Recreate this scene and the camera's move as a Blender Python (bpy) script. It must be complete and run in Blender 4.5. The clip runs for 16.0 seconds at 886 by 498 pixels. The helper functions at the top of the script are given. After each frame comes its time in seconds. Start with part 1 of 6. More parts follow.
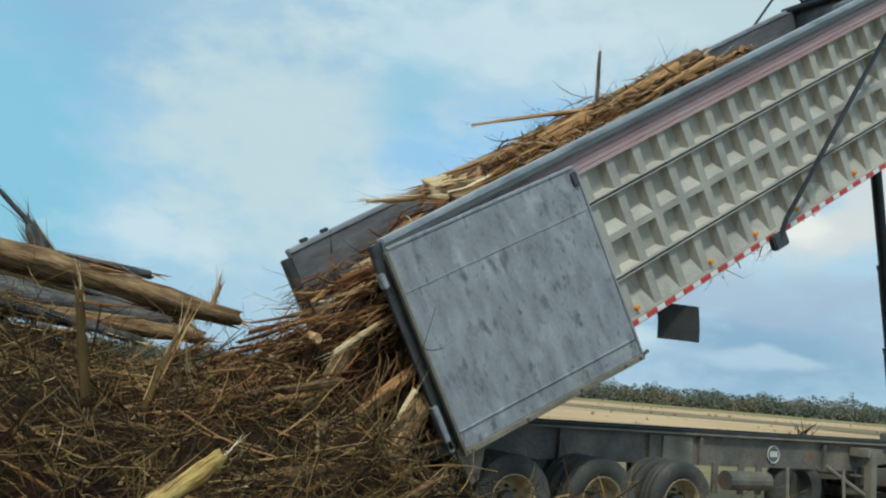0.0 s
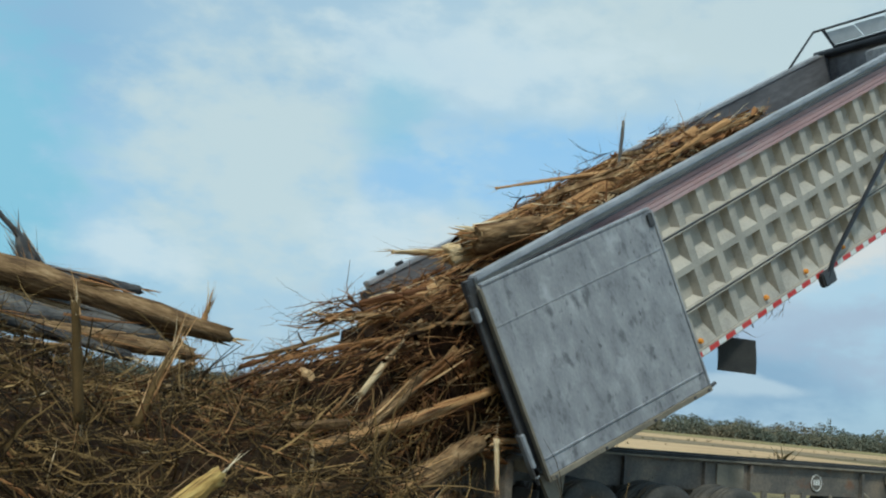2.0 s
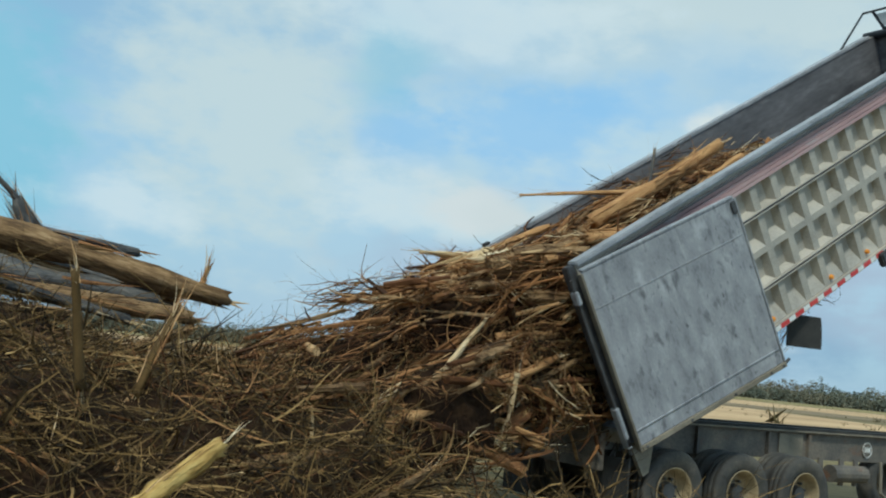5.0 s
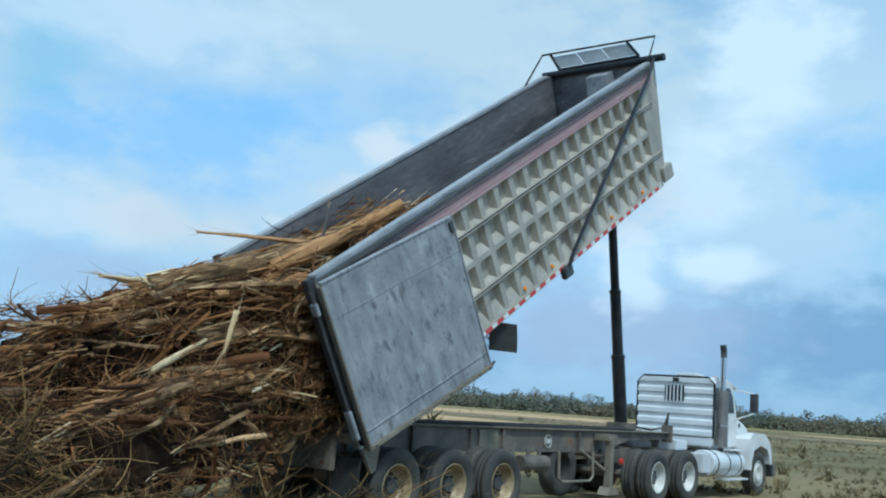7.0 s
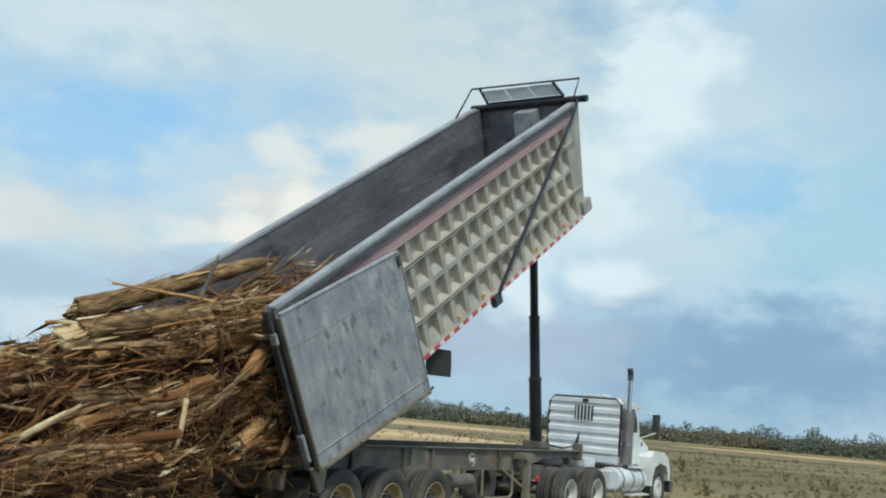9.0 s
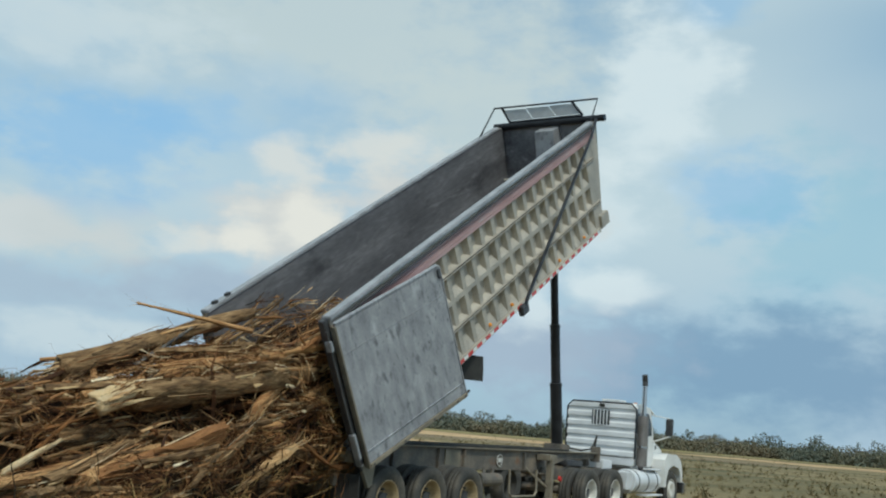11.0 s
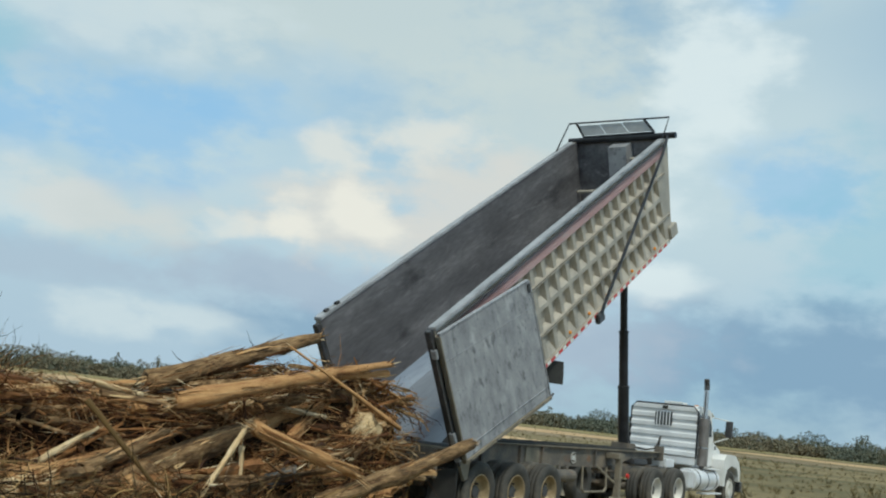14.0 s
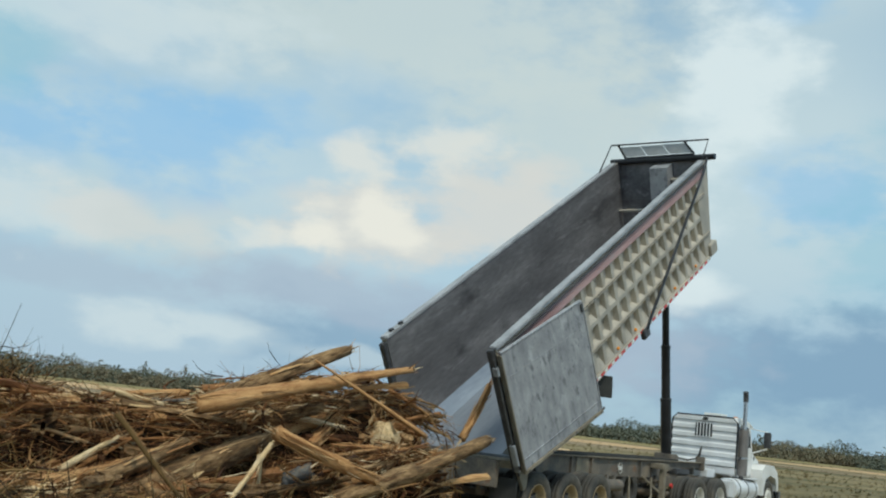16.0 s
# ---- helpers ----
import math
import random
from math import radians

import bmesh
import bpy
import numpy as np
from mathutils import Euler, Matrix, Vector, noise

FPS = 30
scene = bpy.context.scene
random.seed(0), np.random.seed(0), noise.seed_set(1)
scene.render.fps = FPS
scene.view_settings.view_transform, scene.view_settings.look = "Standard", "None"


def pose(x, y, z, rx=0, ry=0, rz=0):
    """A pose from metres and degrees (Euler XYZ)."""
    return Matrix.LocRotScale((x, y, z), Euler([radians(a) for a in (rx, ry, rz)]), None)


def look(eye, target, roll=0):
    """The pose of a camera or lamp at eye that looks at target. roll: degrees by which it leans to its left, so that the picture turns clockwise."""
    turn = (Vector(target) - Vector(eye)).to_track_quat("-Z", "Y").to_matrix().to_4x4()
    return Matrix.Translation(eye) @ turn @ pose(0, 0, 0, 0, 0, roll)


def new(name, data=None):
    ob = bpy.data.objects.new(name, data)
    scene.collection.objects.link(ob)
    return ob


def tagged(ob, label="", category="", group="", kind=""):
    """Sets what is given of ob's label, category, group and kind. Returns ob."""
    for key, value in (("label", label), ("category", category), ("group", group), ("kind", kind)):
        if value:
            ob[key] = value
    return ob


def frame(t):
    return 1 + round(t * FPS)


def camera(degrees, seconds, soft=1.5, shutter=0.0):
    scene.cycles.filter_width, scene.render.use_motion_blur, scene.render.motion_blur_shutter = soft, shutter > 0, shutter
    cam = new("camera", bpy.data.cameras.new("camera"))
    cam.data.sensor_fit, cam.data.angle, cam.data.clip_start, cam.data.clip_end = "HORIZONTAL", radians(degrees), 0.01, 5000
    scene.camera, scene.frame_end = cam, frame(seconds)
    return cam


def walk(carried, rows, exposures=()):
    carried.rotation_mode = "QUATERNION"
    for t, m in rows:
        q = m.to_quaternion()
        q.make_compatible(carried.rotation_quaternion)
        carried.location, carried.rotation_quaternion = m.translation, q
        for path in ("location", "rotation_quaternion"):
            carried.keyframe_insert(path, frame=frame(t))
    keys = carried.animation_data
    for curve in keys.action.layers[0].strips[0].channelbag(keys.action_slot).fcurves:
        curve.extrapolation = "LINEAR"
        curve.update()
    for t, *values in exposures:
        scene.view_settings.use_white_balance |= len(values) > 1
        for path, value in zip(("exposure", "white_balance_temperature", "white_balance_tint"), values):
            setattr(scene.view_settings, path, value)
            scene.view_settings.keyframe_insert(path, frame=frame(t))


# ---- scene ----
# ---------------------------------------------------------------- camera
CAMERA_ROWS = [
    # seconds, x, y, z, yaw, pitch, roll
    (0.0, -5.52, -8.63, 1.73, -31.21, 7.68, -4.92),
    (0.5, -5.55, -8.58, 1.73, -32.13, 7.44, -4.49),
    (1.0, -5.59, -8.53, 1.74, -33.27, 8.26, -5.03),
    (1.5, -5.63, -8.51, 1.79, -32.22, 7.83, -5.39),
    (2.0, -5.63, -8.52, 1.7, -32.45, 9.04, -5.63),
    (2.5, -5.65, -8.53, 1.72, -32.1, 8.35, -5.53),
    (3.0, -5.66, -8.51, 1.75, -31.57, 6.69, -5.79),
    (3.5, -5.63, -8.49, 1.78, -31.79, 6.42, -5.88),
    (6.0, -5.69, -8.5, 1.81, -35.59, 6.66, -6.39),
    (6.5, -5.68, -8.6, 1.67, -43.25, 7.36, -6.21),
    (7.0, -5.68, -8.47, 1.69, -52.09, 8.8, -4.2),
    (7.5, -5.69, -8.48, 1.88, -55.05, 8.16, -5.18),
    (8.0, -5.65, -8.45, 1.97, -57.29, 8.49, -5.63),
    (10.5, -5.69, -8.38, 1.69, -58.78, 10.62, -4.47),
    (11.0, -5.66, -8.56, 1.71, -58.4, 10.2, -4.95),
    (11.5, -5.67, -8.51, 1.69, -58.26, 10.97, -5.73),
    (12.0, -5.68, -8.51, 1.78, -56.87, 10.81, -6.6),
    (12.5, -5.65, -8.62, 1.8, -56.55, 10.25, -6.26),
    (13.0, -5.66, -8.69, 1.7, -55.81, 10.6, -5.84),
    (13.5, -5.66, -8.7, 1.75, -56.4, 9.36, -5.73),
    (14.0, -5.66, -8.7, 1.81, -56.0, 9.34, -6.42),
    (14.5, -5.67, -8.78, 1.81, -55.24, 9.55, -6.51),
    (15.0, -5.64, -8.82, 1.85, -54.65, 9.45, -6.3),
    (15.5, -5.65, -8.82, 1.91, -54.25, 9.44, -6.32),
    (16.0, -5.66, -8.84, 1.83, -54.48, 9.66, -6.39),
]
TRUCK_ROWS = [(0.0, 0.0), (0.5, 0.28), (1.0, 0.56), (1.5, 0.87), (2.0, 1.18), (2.5, 1.44), (3.0, 1.67), (3.5, 1.84), (6.0, 3.15), (6.5, 3.4), (7.0, 3.67), (7.5, 3.96), (8.0, 4.23), (10.5, 5.89), (11.0, 6.17), (11.5, 6.48), (12.0, 6.77), (12.5, 7.04), (13.0, 7.33), (13.5, 7.64), (14.0, 7.94), (14.5, 8.25), (15.0, 8.54), (15.5, 8.87), (16.0, 9.21)]
cam = camera(48.9, 16.0, soft=2.1)
walk(cam, [(t, pose(x, y, z, 90 + pitch, roll, yaw)) for t, x, y, z, yaw, pitch, roll in CAMERA_ROWS],
     # the picture leans to cyan at first, to blue in the quick turn, and warms up at the end
     [(0.0, 0.12, 5950, -3), (2.0, 0.1, 6000, -2), (3.0, 0.1, 6200, 1), (3.7, 0.1, 6000, -2), (5.8, 0.1, 6000, -3), (6.1, 0.1, 5700, -5), (6.6, 0.1, 4950, -9), (7.0, 0.15, 5200, -3), (7.5, 0.2, 5900, 4), (8.0, 0.22, 6100, 2), (10.3, 0.05, 6200, 0), (11.0, 0.0, 6200, 0), (12.0, 0.08, 6350, 0), (16.0, 0.06, 6350, 0)])

# ---------------------------------------------------------------- daylight
SUN_ELEVATION, SUN_AZIMUTH = 55.0, 222.0


def make_world():
    world = bpy.data.worlds.new("sky")
    scene.world = world
    world.use_nodes = True
    nt = world.node_tree
    n, l = nt.nodes, nt.links
    n.clear()
    out = n.new("ShaderNodeOutputWorld")
    bg = n.new("ShaderNodeBackground")
    sky = n.new("ShaderNodeTexSky")
    sky.sky_type, sky.sun_disc = "NISHITA", False
    sky.sun_elevation, sky.sun_rotation = radians(SUN_ELEVATION), radians(SUN_AZIMUTH)
    sky.air_density, sky.dust_density, sky.ozone_density = 1.0, 1.0, 1.5
    dim = n.new("ShaderNodeMix")
    dim.data_type, dim.blend_type = "RGBA", "MULTIPLY"
    dim.inputs["Factor"].default_value = 1.0
    dim.inputs["B"].default_value = (0.105, 0.118, 0.118, 1)
    l.new(sky.outputs[0], dim.inputs["A"])
    co = n.new("ShaderNodeTexCoord")
    # clouds lie on a flat layer: divide the way by its height
    sep = n.new("ShaderNodeSeparateXYZ")
    l.new(co.outputs["Generated"], sep.inputs[0])
    up = n.new("ShaderNodeMath"); up.operation = "MAXIMUM"; up.inputs[1].default_value = 0.0
    l.new(sep.outputs["Z"], up.inputs[0])
    add = n.new("ShaderNodeMath"); add.operation = "ADD"; add.inputs[1].default_value = 0.75
    l.new(up.outputs[0], add.inputs[0])
    dx = n.new("ShaderNodeMath"); dx.operation = "DIVIDE"
    dy = n.new("ShaderNodeMath"); dy.operation = "DIVIDE"
    l.new(sep.outputs["X"], dx.inputs[0]); l.new(add.outputs[0], dx.inputs[1])
    l.new(sep.outputs["Y"], dy.inputs[0]); l.new(add.outputs[0], dy.inputs[1])
    com = n.new("ShaderNodeCombineXYZ")
    l.new(dx.outputs[0], com.inputs[0]); l.new(dy.outputs[0], com.inputs[1]); l.new(sep.outputs["Z"], com.inputs[2])

    def clouds(scale, detail, lo, hi, shift, distort=0.3):
        mp = n.new("ShaderNodeMapping")
        mp.inputs["Location"].default_value = shift
        l.new(com.outputs[0], mp.inputs["Vector"])
        tx = n.new("ShaderNodeTexNoise")
        tx.inputs["Scale"].default_value, tx.inputs["Detail"].default_value = scale, detail
        tx.inputs["Roughness"].default_value, tx.inputs["Distortion"].default_value = 0.5, distort
        l.new(mp.outputs[0], tx.inputs["Vector"])
        mr = n.new("ShaderNodeMapRange")
        mr.interpolation_type = "SMOOTHSTEP"
        mr.inputs["From Min"].default_value, mr.inputs["From Max"].default_value = lo, hi
        l.new(tx.outputs[0], mr.inputs["Value"])
        return mr.outputs[0]

    def over(below, colour, factor):
        mx = n.new("ShaderNodeMix")
        mx.data_type = "RGBA"
        l.new(factor, mx.inputs["Factor"])
        l.new(below, mx.inputs["A"])
        mx.inputs["B"].default_value = (*colour, 1)
        return mx.outputs["Result"]

    def level(a, b, top):
        mr = n.new("ShaderNodeMapRange")
        mr.interpolation_type = "SMOOTHSTEP"
        mr.inputs["From Min"].default_value, mr.inputs["From Max"].default_value = a, b
        mr.inputs["To Min"].default_value, mr.inputs["To Max"].default_value = top, 0.0
        l.new(sep.outputs["Z"], mr.inputs["Value"])
        return mr.outputs[0]

    def times(a, b):
        m = n.new("ShaderNodeMath"); m.operation = "MULTIPLY"
        l.new(a, m.inputs[0])
        if isinstance(b, float):
            m.inputs[1].default_value = b
        else:
            l.new(b, m.inputs[1])
        return m.outputs[0]

    def maths(op, a, b=None):
        m = n.new("ShaderNodeMath"); m.operation = op
        for k, v in enumerate((a, b)):
            if isinstance(v, (int, float)):
                m.inputs[k].default_value = v
            elif v is not None:
                l.new(v, m.inputs[k])
        return m.outputs[0]

    # bearing and height in degrees, bent by noise so that banks have uneven edges
    bearing = maths("MULTIPLY", maths("ARCTAN2", sep.outputs["X"], sep.outputs["Y"]), 57.296)
    height = maths("MULTIPLY", maths("ARCSINE", sep.outputs["Z"]), 57.296)
    chart = n.new("ShaderNodeCombineXYZ")
    l.new(bearing, chart.inputs[0]); l.new(height, chart.inputs[1])

    def ripple(scale, detail, rough):
        tx = n.new("ShaderNodeTexNoise")
        tx.inputs["Scale"].default_value, tx.inputs["Detail"].default_value, tx.inputs["Roughness"].default_value = scale, detail, rough
        mp = n.new("ShaderNodeMapping")
        mp.inputs["Scale"].default_value = (0.75, 1.3, 1)
        l.new(chart.outputs[0], mp.inputs["Vector"])
        l.new(mp.outputs[0], tx.inputs["Vector"])
        return tx

    bend = n.new("ShaderNodeVectorMath"); bend.operation = "MULTIPLY_ADD"
    l.new(ripple(0.16, 3, 0.5).outputs["Color"], bend.inputs[0])
    bend.inputs[1].default_value = (7.0, 3.6, 0)
    shift = n.new("ShaderNodeVectorMath"); shift.operation = "SUBTRACT"
    l.new(chart.outputs[0], shift.inputs[0])
    shift.inputs[1].default_value = (3.5, 1.8, 0)
    l.new(shift.outputs[0], bend.inputs[2])
    ragged = maths("MULTIPLY", maths("SUBTRACT", ripple(0.42, 6, 0.55).outputs[0], 0.5), 1.9)

    def bank(below, colour, az, el, wide, high, strength, edge=0.35):
        """One bank of cloud, or a gap between clouds, at a bearing and height in degrees."""
        a = n.new("ShaderNodeVectorMath"); a.operation = "SUBTRACT"
        l.new(bend.outputs[0], a.inputs[0]); a.inputs[1].default_value = (az, el, 0)
        b = n.new("ShaderNodeVectorMath"); b.operation = "MULTIPLY"
        l.new(a.outputs[0], b.inputs[0]); b.inputs[1].default_value = (1 / wide, 1 / high, 0)
        d = n.new("ShaderNodeVectorMath"); d.operation = "LENGTH"
        l.new(b.outputs[0], d.inputs[0])
        mr = n.new("ShaderNodeMapRange"); mr.interpolation_type = "SMOOTHSTEP"
        mr.inputs["From Min"].default_value, mr.inputs["From Max"].default_value = edge, 1.35
        mr.inputs["To Min"].default_value, mr.inputs["To Max"].default_value = strength, 0.0
        l.new(maths("ADD", d.outputs["Value"], ragged), mr.inputs["Value"])
        return over(below, colour, mr.outputs[0])

    c = over(dim.outputs["Result"], (0.30, 0.56, 0.78), level(0.9, 1.0, 0.35))
    c = over(c, (0.58, 0.66, 0.71), times(clouds(1.35, 3, 0.28, 0.60, (2.76, 1.69, 0)), 0.92))
    c = over(c, (0.34, 0.46, 0.62), level(0.02, 0.26, 0.62))
    SMOKY, BLUE, TEAL = (0.575, 0.63, 0.65), (0.24, 0.48, 0.78), (0.24, 0.50, 0.64)
    SLATE, LILAC = (0.23, 0.35, 0.50), (0.40, 0.465, 0.58)
    for q in ((20, 13, 8, 8, 0.85), (50, 22, 18, 5, 0.85), (34, 9, 8, 2.6, 0.7), (60, 17, 8, 5, 0.8)):
        c = bank(c, SMOKY, *q)
    for q in ((37, 14, 6.0, 3.2, 0.62), (29, 13, 3, 2.5, 0.55), (47, 18, 4, 2, 0.2), (42, 15.5, 5, 1.6, 0.3), (75, 14.5, 3.2, 2.4, 0.5), (73, 25, 2.6, 1.6, 0.4)):
        c = bank(c, BLUE, *q)
    for q in ((6, 10, 5, 8, 0.8), (28, 17, 3, 3, 0.45), (80, 12, 6, 5, 0.4)):
        c = bank(c, TEAL, *q)
    for q in ((50, 3.5, 8, 2.6, 0.75), (76, 4.5, 13, 3.4, 0.9)):
        c = bank(c, SLATE, *q)
    for q in ((47, 6.4, 10, 1.8, 0.75), (62, 5, 9, 3.0, 0.85), (33, 5.5, 7, 1.3, 0.5)):
        c = bank(c, LILAC, *q)
    for q in ((13.4, 7, 4.5, 1.8, 0.8), (29.5, 8.8, 5.5, 2.2, 0.75), (33, 20, 10, 2.8, 0.7), (36.6, 2.6, 4, 1.1, 0.8), (41.5, 3.2, 4, 1.0, 0.8), (49, 2.7, 4, 0.7, 0.5)):
        c = bank(c, (0.62, 0.68, 0.73), *q)
    for q in ((70, 20, 3.6, 5.5, 0.85), (67.8, 8.6, 2.8, 1.4, 0.85), (62, 8.2, 2.4, 2.2, 0.8), (66, 13, 3.2, 4, 0.6)):
        c = bank(c, (0.72, 0.77, 0.81), *q)
    # sunlit heads of cumulus, peach below and white on top
    for q in ((57, 12.2, 7, 3.0, 0.85), (49, 10.4, 6, 2.6, 0.85), (35, 9.2, 5, 1.6, 0.55)):
        c = bank(c, (0.68, 0.645, 0.63), *q)
    for q in ((47.2, 14.2, 2.6, 1.5, 0.85), (53.2, 15.4, 2.8, 1.3, 0.8)):
        c = bank(c, (0.73, 0.71, 0.69), *q)
    for q in ((46.3, 10.0, 1.9, 1.5, 0.95), (50.2, 11.0, 1.9, 1.6, 0.95), (43, 9.2, 2.4, 0.8, 0.5)):
        c = bank(c, (0.82, 0.77, 0.72), *q)
    l.new(c, bg.inputs["Color"])
    bg.inputs["Strength"].default_value = 1.0
    l.new(bg.outputs[0], out.inputs[0])


def make_sun():
    sun = new("sun", bpy.data.lights.new("sun", "SUN"))
    sun.data.energy, sun.data.angle, sun.data.color = 2.3, radians(8), (1.0, 0.93, 0.82)
    az, el = radians(SUN_AZIMUTH), radians(SUN_ELEVATION)
    way = Vector((math.sin(az) * math.cos(el), math.cos(az) * math.cos(el), math.sin(el)))
    sun.matrix_world = look(way * 60, (0, 0, 0))


make_world()
make_sun()


# ---------------------------------------------------------------- materials
def material(name, stops, scale=6.0, rough=0.7, metal=0.0, bump=0.2, fine=60.0, stretch=(1, 1, 1), island=0.0, spec=0.4, detail=6.0, objectrandom=0.0):
    """Base colour from a ramp over two scales of noise, and a fine relief. island: how far each loose piece picks its own tone."""
    m = bpy.data.materials.new(name)
    m.use_nodes = True
    nt = m.node_tree
    n, l = nt.nodes, nt.links
    bs = n["Principled BSDF"]
    co = n.new("ShaderNodeTexCoord")
    mp = n.new("ShaderNodeMapping")
    mp.inputs["Scale"].default_value = stretch
    l.new(co.outputs["Object"], mp.inputs["Vector"])
    big = n.new("ShaderNodeTexNoise")
    big.inputs["Scale"].default_value, big.inputs["Detail"].default_value = scale, detail
    small = n.new("ShaderNodeTexNoise")
    small.inputs["Scale"].default_value, small.inputs["Detail"].default_value = fine, 3
    l.new(mp.outputs[0], big.inputs["Vector"])
    l.new(mp.outputs[0], small.inputs["Vector"])
    mix = n.new("ShaderNodeMix")
    mix.data_type = "FLOAT"
    mix.inputs["Factor"].default_value = 0.3
    l.new(big.outputs[0], mix.inputs["A"])
    l.new(small.outputs[0], mix.inputs["B"])
    value = mix.outputs["Result"]
    if island or objectrandom:
        src = n.new("ShaderNodeNewGeometry").outputs["Random Per Island"] if island else n.new("ShaderNodeObjectInfo").outputs["Random"]
        mi = n.new("ShaderNodeMix")
        mi.data_type = "FLOAT"
        mi.inputs["Factor"].default_value = island or objectrandom
        l.new(value, mi.inputs["A"])
        l.new(src, mi.inputs["B"])
        value = mi.outputs["Result"]
    ramp = n.new("ShaderNodeValToRGB")
    el = ramp.color_ramp.elements
    while len(el) < len(stops):
        el.new(0.5)
    for e, (p, c) in zip(el, stops):
        e.position, e.color = p, (*c, 1)
    l.new(value, ramp.inputs[0])
    l.new(ramp.outputs[0], bs.inputs["Base Color"])
    rg = n.new("ShaderNodeMapRange")
    rg.inputs["To Min"].default_value, rg.inputs["To Max"].default_value = max(rough - 0.15, 0.05), min(rough + 0.12, 1)
    l.new(big.outputs[0], rg.inputs["Value"])
    l.new(rg.outputs[0], bs.inputs["Roughness"])
    bs.inputs["Metallic"].default_value = metal
    bs.inputs["Specular IOR Level"].default_value = spec
    if bump:
        bp = n.new("ShaderNodeBump")
        bp.inputs["Strength"].default_value, bp.inputs["Distance"].default_value = bump, 0.02
        l.new(small.outputs[0], bp.inputs["Height"])
        l.new(bp.outputs[0], bs.inputs["Normal"])
    return m


def greys(a, b, c=None):
    return [(0.32, a), (0.68, b)] if c is None else [(0.28, a), (0.5, b), (0.72, c)]


